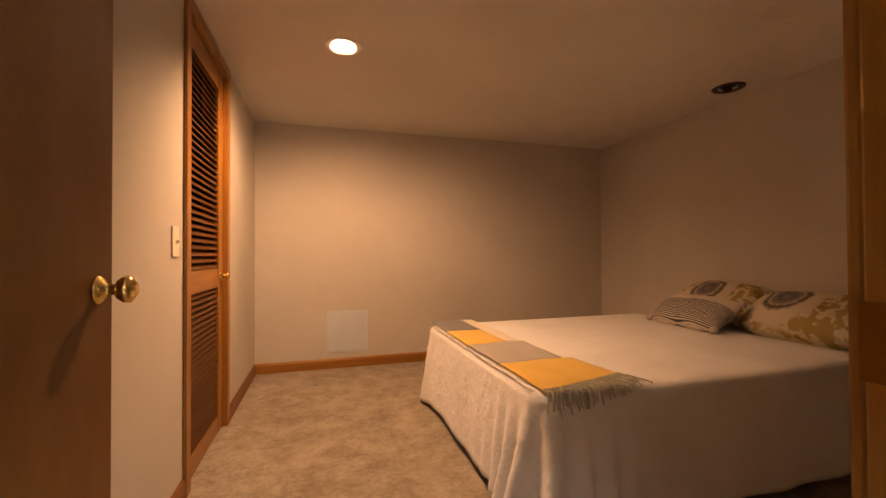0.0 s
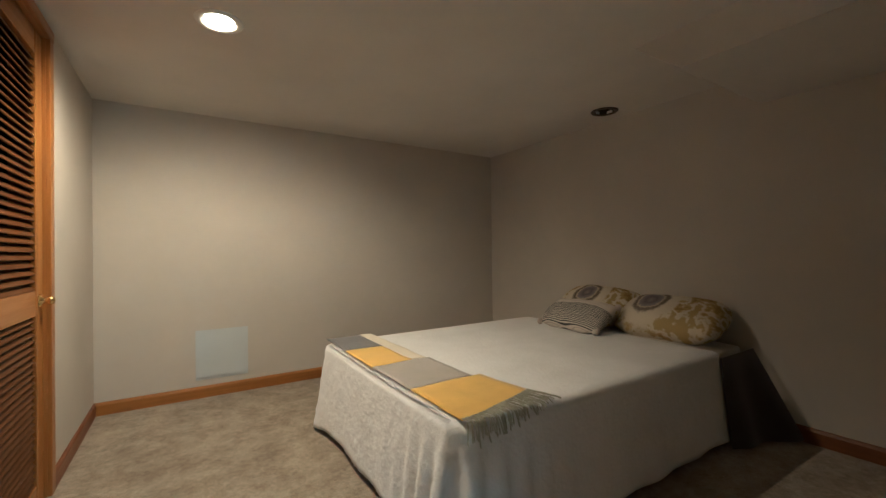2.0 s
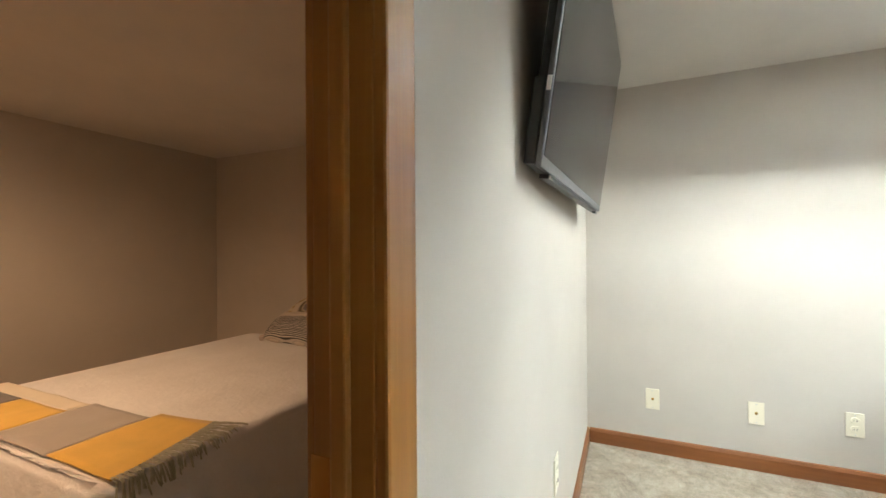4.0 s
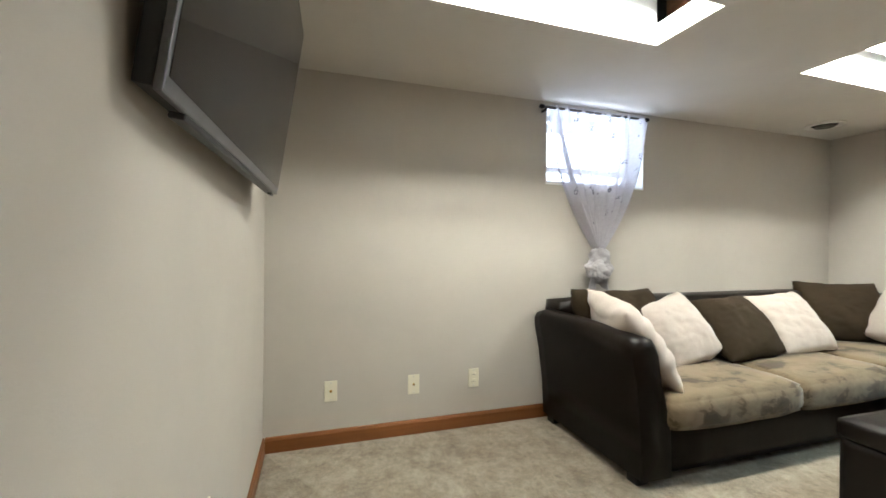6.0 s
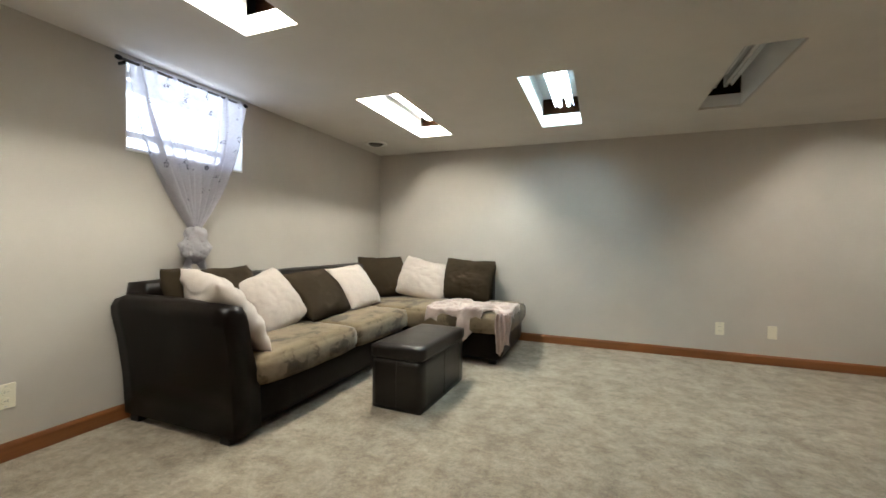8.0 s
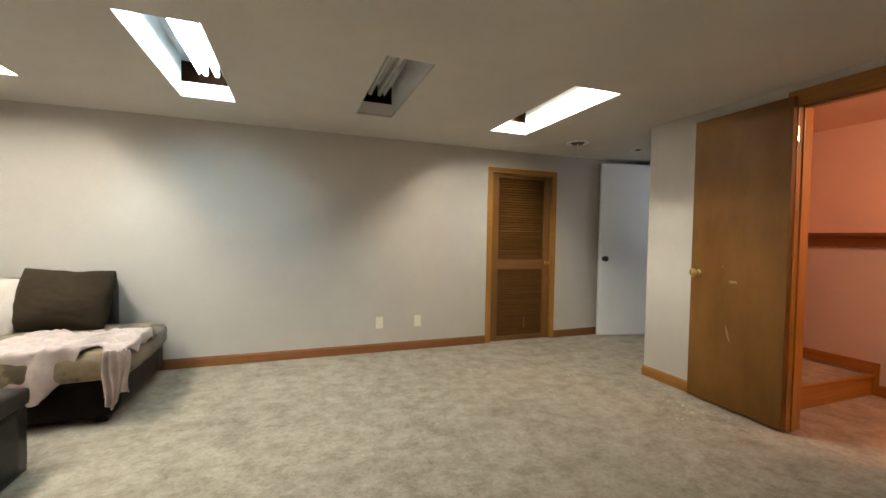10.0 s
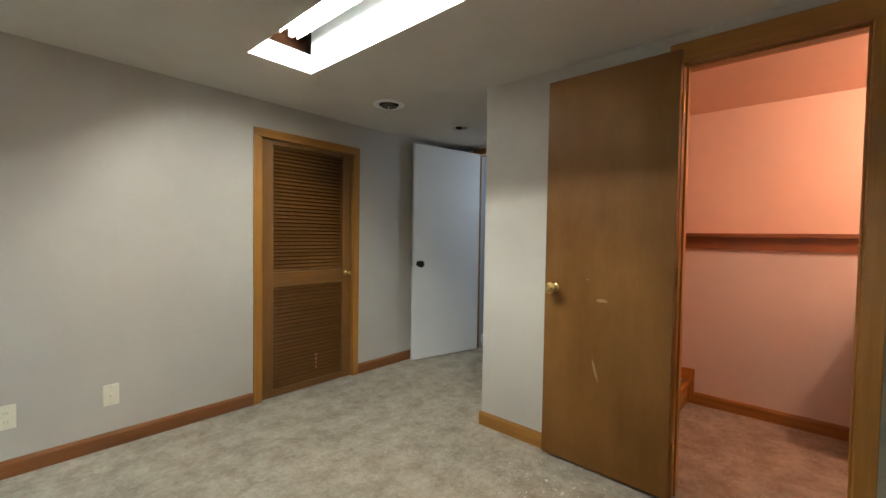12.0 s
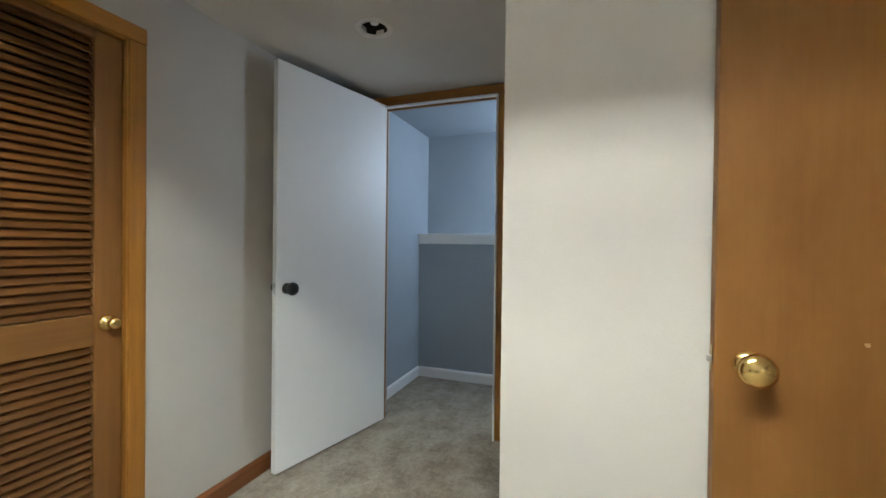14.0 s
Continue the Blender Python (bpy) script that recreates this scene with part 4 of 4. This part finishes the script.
def blush_at(u, v):
    hem = 0.12 + 0.19 * math.exp(-((u - 0.38) / 0.22) ** 2) - 0.20 * math.exp(-((u - 0.76) / 0.10) ** 2)
    x = -1.10 - 0.77 * u + 0.05 * noise.noise((u * 3, v * 3, 2)) - 0.06 * (1 - v)
    y = -4.03 + 0.06 * noise.noise((u * 4, 0.5, 9)) + (0.47 + hem) * v
    wrinkle = abs(noise.noise((u * 9 + v * 2, v * 5, 5))) ** 0.7
    z = 0.466 + 0.034 * wrinkle + 0.012 * math.sin(u * 8 + v * 5) + 0.012 * abs(noise.noise((u * 22, v * 16, 3)))
    over, side = max(0.0, y + 3.545), max(0.0, -1.845 - x)
    if over > 0:
        y = -3.53 + 0.02 * math.sin(u * 16 + v) * min(1, over * 8) - 0.012 * math.sin(u * 37) * min(1, over * 6)
    if side > 0:
        x = -1.855 - 0.02 * math.sin(v * 13) * min(1, side * 8)
    return (x, y, z - max(over, side) - 0.35 * min(over, side))


blush_throw = thing("throw_blanket", "rumpled blush pink knitted throw draped over the chaise", "blanket")
blush = part("spread", sheet(60, 50, blush_at), PINKT, blush_throw, "", True)
blush.modifiers.new("thickness", "SOLIDIFY").thickness = 0.008

def blush_tail_at(u, v):
    x = -1.755 - 0.115 * u + 0.012 * math.sin(v * 5 + u * 4)
    y = -3.515 + 0.022 * math.sin(u * 22 + v * 2) - 0.01 * v
    return (x, y, 0.455 - v * (0.30 + 0.05 * math.sin(u * 5 + 0.6)))


tail = part("hanging_end", sheet(24, 20, blush_tail_at), PINKT, blush_throw, "", True)
tail.modifiers.new("thickness", "SOLIDIFY").thickness = 0.008

# ---- ottoman ----
ott = thing("storage_ottoman", "dark brown leather storage ottoman with a padded lid", "ottoman", pose(-1.408, -2.782, 0, 0, 0, -2))
part("body", rounded(-0.172, -0.355, 0.0, 0.172, 0.355, 0.317, 0.010, 0.002, 2, 8), BOXHIDE, ott, "", True)
part("lid", rounded(-0.181, -0.364, 0.319, 0.181, 0.364, 0.402, 0.020, 0.005, 4, 10), BOXHIDE, ott, "padded leather lid", True)
for x, y in ((-0.174, 0.0), (0.174, 0.0)):
    part("seam", boxed(x - 0.002, y - 0.003, 0.02, x + 0.002, y + 0.003, 0.31), BOXHIDE, ott)
for y in (-0.357, 0.357):
    part("seam", boxed(-0.003, y - 0.002, 0.02, 0.003, y + 0.002, 0.31), BOXHIDE, ott)

# ---- television ----
SCREEN = plain("glossy_screen", (0.02, 0.02, 0.022), 0.06, 0, 0.02, 20, 0.0)
TVB = plain("tv_black_plastic", (0.014, 0.014, 0.015), 0.45)
TVG = plain("tv_grey_bezel", (0.10, 0.10, 0.105), 0.35, 0.3)
tv = thing("television", "large flat black television tilted down on a wall bracket", "television", pose(-1.70, -0.036, 1.34, 0, 0, -2.6) @ pose(0, 0, 0, 8.5))
part("back_shell", rounded(0.015, 0.0005, 0.03, 1.17, 0.026, 0.68, 0.010, 0.0, 0, 4), TVB, tv)
part("bezel", boxed(0.0, -0.014, 0.0, 1.19, 0.0, 0.70, 0.004), TVG, tv, "dark grey bezel")
part("screen", boxed(0.012, -0.0155, 0.026, 1.178, -0.0142, 0.688), SCREEN, tv, "glossy dark screen")
part("lower_housing", rounded(0.004, 0.0006, 0.004, 1.186, 0.032, 0.20, 0.008, 0.0, 0, 4), TVB, tv, "thick black lower housing")
part("speaker_bar", boxed(0.10, -0.012, -0.012, 1.09, 0.014, -0.0005, 0.003), TVB, tv)
part("sticker", boxed(-0.0015, -0.012, 0.165, -0.0002, -0.002, 0.197), WHITE, tv, "small white sticker")
part("sensor", boxed(1.02, -0.018, -0.020, 1.07, -0.002, -0.0125, 0.002), BLACKM, tv)
for x in (0.35, 0.80):
    part("bracket_arm", boxed(x, 0.027, 0.34, x + 0.04, 0.075, 0.66, 0.003), BLACKM, tv)

# ---- bed ----
QUILT, qnt, qb = material("white_matelasse_quilt", 0.9, 0, 0.1)
qv = coords(qnt, (1, 1, 1))
qvor = node(qnt, "ShaderNodeTexVoronoi", Scale=58.0)
qnt.links.new(qv, qvor.inputs["Vector"])
qn = noisy(qnt, qv, 30, 5, 0.7)
qnt.links.new(ramp(qnt, noisy(qnt, qv, 3, 4), [(0.3, (0.70, 0.70, 0.70)), (0.7, (0.80, 0.80, 0.81))]), qb.inputs["Base Color"])
qb.inputs["Sheen Weight"].default_value = 0.2
bumped(qnt, qb, mixed(qnt, qvor.outputs["Distance"], qn, 0.8), 0.5, 0.012)
DARKSHEET = fabric("charcoal_sheet", (0.035, 0.032, 0.032), 0.2)
BX, BXH, BYN, BYF, BZ = -1.965, 0.14, 1.085, 2.555, 0.50
bed = thing("bed", "low queen bed with a wooden frame and mattress", "bed")
part("bed_frame", boxed(BX + 0.02, BYN + 0.03, 0.02, BXH, BYF - 0.03, 0.09, 0.006), BASEW["x"], bed, "dark wooden bed frame")
part("box_spring", rounded(BX + 0.03, BYN + 0.03, 0.09, BXH, BYF - 0.03, 0.28, 0.03, 0.004), DARKSHEET, bed, "", True)
part("mattress", rounded(BX + 0.03, BYN + 0.03, 0.28, BXH, BYF - 0.03, BZ - 0.006, 0.05, 0.0), fabric("white_sheet", (0.66, 0.64, 0.60), 0.05), bed, "", True)
for x in (BX + 0.08, BXH - 0.08):
    for y in (BYN + 0.1, BYF - 0.1):
        part("leg", boxed(x - 0.03, y - 0.03, 0, x + 0.03, y + 0.03, 0.02), BLACKM, bed)


def quilt():
    """A spread over the top, hanging on both long sides and at the foot, with a flared fold at the free corners."""
    bm = bmesh.new()
    head, r = -0.27, 0.09
    path = []
    for i in range(110):
        path.append((head + (BX + r - head) * i / 110, BYF, 0.0, 1.0))
    for i in range(14):
        a = math.pi / 2 * i / 14
        path.append((BX + r - r * math.sin(a), BYF - r + r * math.cos(a), -math.sin(a), math.cos(a)))
    for i in range(90):
        path.append((BX, BYF - r - (BYF - BYN - 2 * r) * i / 90, -1.0, 0.0))
    for i in range(22):
        a = math.pi / 2 * i / 22
        path.append((BX + r - r * math.cos(a), BYN + r - r * math.sin(a), -math.cos(a), -math.sin(a)))
    for i in range(111):
        path.append((BX + r + (head - BX - r) * i / 110, BYN, 0.0, -1.0))
    mid = (BYF + BYN) / 2
    drops = [0.0, 0.010, 0.03] + [0.03 + 0.425 * i / 20 for i in range(1, 21)]
    cols = []
    for k, (x, y, nx, ny) in enumerate(path):
        col = []
        for f in (0.0, 0.25, 0.5, 0.7, 0.85, 0.94):
            cx, cy = x, mid + (y - mid) * f
            col.append((cx, cy, BZ + 0.006 + 0.008 * noise.noise((cx * 4, cy * 4, 1))))
        corner = math.exp(-((x - BX) ** 2 + (y - BYN) ** 2) / 0.03) + math.exp(-((x - BX) ** 2 + (y - BYF) ** 2) / 0.03)
        for d in drops:
            q = d / 0.455
            near = math.exp(-((x - BX) ** 2 + (y - BYN) ** 2) / 0.06)
            wave = 0.006 * math.sin(x * 21 + y * 19 + 2.5 * noise.noise((x * 2, y * 2, 2))) + 0.010 * noise.noise((x * 6, y * 6, d * 5))
            wave += 0.075 * near * math.sin((x - y) * 58 + 0.8 * q) * q ** 0.5
            pucker = 0.0 if d < 0.02 else 0.007 * abs(noise.noise((x * 26, y * 26, d * 20))) + 0.004 * noise.noise((x * 55, y * 55, d * 48))
            wave += pucker * (1.0 if nx < -0.2 else 0.35) / max(q, 0.12)
            out = (0.0 if d == 0 else 0.014) + 0.035 * q + wave * q + corner * 0.05 * q + (-0.012 if d == 0 else 0)
            low = BZ - d + (0.003 if d == 0 else 0)
            hem = max(0.018, low - (0.03 * corner * q))
            col.append((x + nx * out, y + ny * out, hem))
        cols.append([bm.verts.new(p) for p in col])
    for a, b in zip(cols, cols[1:]):
        for j in range(len(a) - 1):
            bm.faces.new((a[j], a[j + 1], b[j + 1], b[j]))
    bmesh.ops.remove_doubles(bm, verts=bm.verts, dist=0.0005)
    return bm


q = part("bedspread", quilt(), QUILT, None, "", True)
tagged(q, "white textured matelasse bedspread hanging over the bed", "bedspread")
q.modifiers.new("thickness", "SOLIDIFY").thickness = 0.006


def dark_sheet_at(u, v):
    x = -0.30 + 0.40 * u
    out = 0.03 + (0.05 + 0.16 * u) * v + 0.02 * v * math.sin(u * 9)
    return (x + 0.04 * v * u, BYN - out, BZ - 0.02 - v * 0.46)


ds = part("dark_sheet", sheet(24, 16, dark_sheet_at), DARKSHEET, None, "", True)
tagged(ds, "charcoal sheet hanging off the head of the bed", "sheet")

YEL = fabric("mustard_wool", (0.74, 0.485, 0.09), 0.07, 500, 0.95, 0.3)
GRY = fabric("light_grey_wool", (0.42, 0.39, 0.36), 0.07, 500, 0.95, 0.3)
DGR = fabric("slate_grey_wool", (0.17, 0.165, 0.175), 0.08, 500, 0.95, 0.3)
CRM = fabric("cream_wool", (0.72, 0.66, 0.54), 0.06, 500, 0.95, 0.3)
FRG = fabric("sage_grey_fringe", (0.36, 0.36, 0.28), 0.15, 500, 0.95, 0.3)
throw = thing("throw_blanket", "colour-block wool throw in mustard, grey and cream with fringe", "blanket")


def throw_top(x, y):
    drop = max(0.0, BYN - 0.01 - y)
    return BZ + 0.021 + 0.006 * noise.noise((x * 6, y * 6, 3)) - (0.25 * drop if drop < 0.02 else 0.005 + 1.1 * (drop - 0.02))


def block(x0, x1, y0, y1, mat, name):
    def at(u, v):
        x, y = x0 + (x1 - x0) * u, y0 + (y1 - y0) * v
        if y1 < 1.5:
            y += 0.085 * u ** 1.4 * (1 - v)
            x += 0.035 * u * (1 - v)
        return (x, y, throw_top(x, y))

    ob = part(name, sheet(12, 18, at), mat, throw, "", True)
    ob.modifiers.new("thickness", "SOLIDIFY").thickness = 0.005
    return ob


block(-1.955, -1.735, 2.20, 2.565, DGR, "slate_block")
block(-1.735, -1.655, 1.83, 2.575, CRM, "cream_block")
block(-1.955, -1.735, 1.83, 2.20, YEL, "mustard_block")
block(-1.95, -1.64, 1.455, 1.83, GRY, "grey_block")
block(-1.945, -1.60, 1.10, 1.455, YEL, "mustard_block")
rng = random.Random(4)
fringe = bmesh.new()
for i in range(72):
    k = i / 71
    x, y = -1.942 + 0.375 * k + rng.uniform(-0.003, 0.003), 1.104 + 0.085 * k ** 1.4
    dx, ln = rng.uniform(-0.02, 0.025) + 0.03 * k, 0.115 + rng.uniform(-0.02, 0.02)
    pts, p, fall = [Vector((x, y, throw_top(x, y) + 0.003))], Vector((x, y, 0)), 0.0
    for q in range(1, 7):
        run = ln * q / 6
        flat = max(0.0, y - (BYN - 0.026))
        yy = y - min(run, flat) - 0.15 * max(0, run - flat)
        zz = BZ + 0.024 - max(0.0, run - flat) * 0.97
        pts.append(Vector((x + dx * q / 6, yy, zz + rng.uniform(-0.002, 0.002))))
    rings = [[fringe.verts.new(c + Vector((0.0032 * math.cos(a), 0.0032 * math.sin(a), 0.002 * math.sin(a)))) for a in (0.3, 2.4, 4.5)] for c in pts]
    for a, b in zip(rings, rings[1:]):
        for m in range(3):
            fringe.faces.new((a[m], a[(m + 1) % 3], b[(m + 1) % 3], b[m]))
part("fringe", fringe, FRG, throw, "sage grey knotted fringe")


# ---- bed pillows ----
def sham_material(name, cx, cz):
    m, nt, b = material(name, 0.9, 0, 0.1)
    v = coords(nt, (1, 1, 1))
    patch = ramp(nt, noisy(nt, v, 9, 3, 0.6), [(0.36, (0.24, 0.165, 0.05)), (0.44, (0.40, 0.31, 0.13)), (0.48, (0.58, 0.52, 0.38)), (0.53, (0.60, 0.54, 0.40)), (0.58, (0.36, 0.28, 0.11))])
    sub = nt.nodes.new("ShaderNodeVectorMath")
    sub.operation = "MULTIPLY_ADD"
    sub.inputs[1].default_value, sub.inputs[2].default_value = (1, 0, 0.86), (-cx, 0, -cz * 0.86)
    nt.links.new(v, sub.inputs[0])
    ln = nt.nodes.new("ShaderNodeVectorMath")
    ln.operation = "LENGTH"
    nt.links.new(sub.outputs[0], ln.inputs[0])
    wob = nt.nodes.new("ShaderNodeMath")
    wob.operation = "MULTIPLY_ADD"
    wob.inputs[1].default_value = 0.03
    nt.links.new(noisy(nt, v, 45, 2), wob.inputs[0])
    nt.links.new(ln.outputs["Value"], wob.inputs[2])
    rings = ramp(nt, wob.outputs[0], [(0.0, (0.30, 0.27, 0.26)), (0.05, (0.13, 0.115, 0.13)), (0.088, (0.24, 0.22, 0.225)), (0.096, (0.50, 0.44, 0.32)), (0.108, (0.14, 0.115, 0.09)), (0.120, (0.14, 0.115, 0.09)), (0.138, (0.60, 0.54, 0.42)), (0.22, (0.56, 0.49, 0.37))])
    inside = ramp(nt, wob.outputs[0], [(0.190, (1, 1, 1)), (0.204, (0, 0, 0))])
    nt.links.new(mixed(nt, patch, rings, inside), b.inputs["Base Color"])
    bumped(nt, b, noisy(nt, v, 400, 2), 0.3, 0.002)
    return m


def stripe_material():
    m, nt, b = material("striped_lumbar", 0.9, 0, 0.1)
    v = coords(nt, (1, 1, 1))
    sep = nt.nodes.new("ShaderNodeSeparateXYZ")
    nt.links.new(v, sep.inputs[0])
    mul = nt.nodes.new("ShaderNodeMath")
    mul.operation, mul.inputs[1].default_value = "MULTIPLY", 92.0
    fr = nt.nodes.new("ShaderNodeMath")
    fr.operation = "FRACT"
    nt.links.new(sep.outputs["Z"], mul.inputs[0])
    nt.links.new(mul.outputs[0], fr.inputs[0])
    stripes = ramp(nt, fr.outputs[0], [(0.40, (0.52, 0.48, 0.42)), (0.5, (0.05, 0.05, 0.055)), (0.9, (0.05, 0.05, 0.055)), (1.0, (0.52, 0.48, 0.42))])
    zone = ramp(nt, sep.outputs["Z"], [(0.008, (0, 0, 0)), (0.012, (1, 1, 1)), (0.195, (1, 1, 1)), (0.20, (0, 0, 0))])
    nt.links.new(mixed(nt, (0.58, 0.52, 0.45), stripes, zone), b.inputs["Base Color"])
    bumped(nt, b, noisy(nt, v, 400, 2), 0.3, 0.002)
    return m


GB = "patterned pillows on the bed"
SH1, SH2 = sham_material("floral_sham_a", -0.10, 0.22), sham_material("floral_sham_b", -0.03, 0.205)
pillow("bed_pillow", 0.68, 0.42, 0.25, SH1, pose(-0.23, 1.46, BZ + 0.03, 0, 0, -90) @ pose(0, 0, 0, -66), "floral medallion pillow sham leaning at the bed head", "pillow", GB, 11.0, 0.05, 26, 0.16)
pillow("bed_pillow", 0.66, 0.42, 0.24, SH2, pose(-0.17, 2.06, BZ + 0.035, 0, 0, -88) @ pose(0, 0, 0, -62), "floral medallion pillow sham leaning at the bed head", "pillow", GB, 12.0, 0.05, 26, 0.16)
lum = thing("lumbar_pillow", "small striped lumbar pillow with corner tassels on the bed", "pillow", pose(-0.47, 1.96, BZ + 0.02, 0, 0, -92) @ pose(0, 0, 0, -58))
body = pillow("cover", 0.55, 0.31, 0.16, stripe_material(), Matrix(), "", "", "", 13.0)
body.parent = lum
for k in ("label", "category", "group"):
    if k in body:
        del body[k]
for x, z in ((-0.252, 0.022), (0.252, 0.022), (-0.25, 0.285), (0.25, 0.285)):
    part("tassel", lump((0.022, 0.02, 0.026), (x, 0, z), 2, 0.4, 3.0, x * 9 + z), CREAMC, lum, "cream pompom tassel", True)

# ---- wear marks on the stair door, painted reflections on the closet ----
SCUFF = plain("bare_scuff", (0.235, 0.145, 0.065), 0.7, 0, 0.25, 90)
for x, z, w, h, tilt in ((0.315, 0.865, 0.055, 0.016, 2), (0.34, 0.51, 0.012, 0.10, -16), (0.39, 0.965, 0.008, 0.008, 0)):
    bm = bmesh.new()
    bmesh.ops.create_circle(bm, cap_ends=True, segments=26, radius=0.5)
    for v in bm.verts:
        k = 1 + 0.5 * noise.noise(v.co * 5 + Vector((x * 30, z * 30, 0)))
        v.co = Vector((math.copysign(abs(v.co.x * 2) ** 0.6 / 2, v.co.x) * w * k, math.copysign(abs(v.co.y * 2) ** 0.6 / 2, v.co.y) * h * k, 0))
    sc = part("scuff_glint_mark", moved(bm, pose(x, 0.0356, z, 90, 0, 0) @ pose(0, 0, 0, 0, 0, tilt)), SCUFF, brown, "pale scuff")
# pink dabs that paint a small reflection onto the closet slats
for k in range(4):
    part("scuff_glint_mark", boxed(0.42 + 0.002 * (k % 2), -0.004, 0.14 + 0.032 * k, 0.432, -0.0025, 0.15 + 0.032 * k), plain("pink_glint_dab", (0.55, 0.25, 0.2), 0.6), closet, "faint pink reflection put on as colour")

# ---- lint on the carpet by the stair door ----
chips = bmesh.new()
rng = random.Random(9)
for i in range(170):
    r = rng.uniform(0.0015, 0.005) * (2.2 if i % 23 == 0 else 1)
    cx, cy = -5.30 + rng.gauss(0, 0.16), -2.66 + rng.gauss(0, 0.26)
    if cx < -5.48:
        continue
    a = rng.uniform(0, 6.28)
    vs = [chips.verts.new((cx + r * math.cos(a + q), cy + r * math.sin(a + q), 0.0015 + 0.3 * r * (q == 0))) for q in (0, 1.9, 4.1)]
    top = chips.verts.new((cx, cy, 0.002 + 0.7 * r))
    for a_, b_ in ((0, 1), (1, 2), (2, 0)):
        chips.faces.new((vs[a_], vs[b_], top))
    chips.faces.new(vs)
lint = part("carpet_lint", chips, plain("pale_lint", (0.7, 0.66, 0.6), 0.8), None)
tagged(lint, "scattered pale lint and crumbs on the carpet", "debris", "", "stuff")
part("strike_plate", boxed(-2.2766, 0.045, 0.89, -2.2752, 0.075, 0.95), BRASS, bpy.data.objects["trim_bedroom_door"], "brass strike plate")
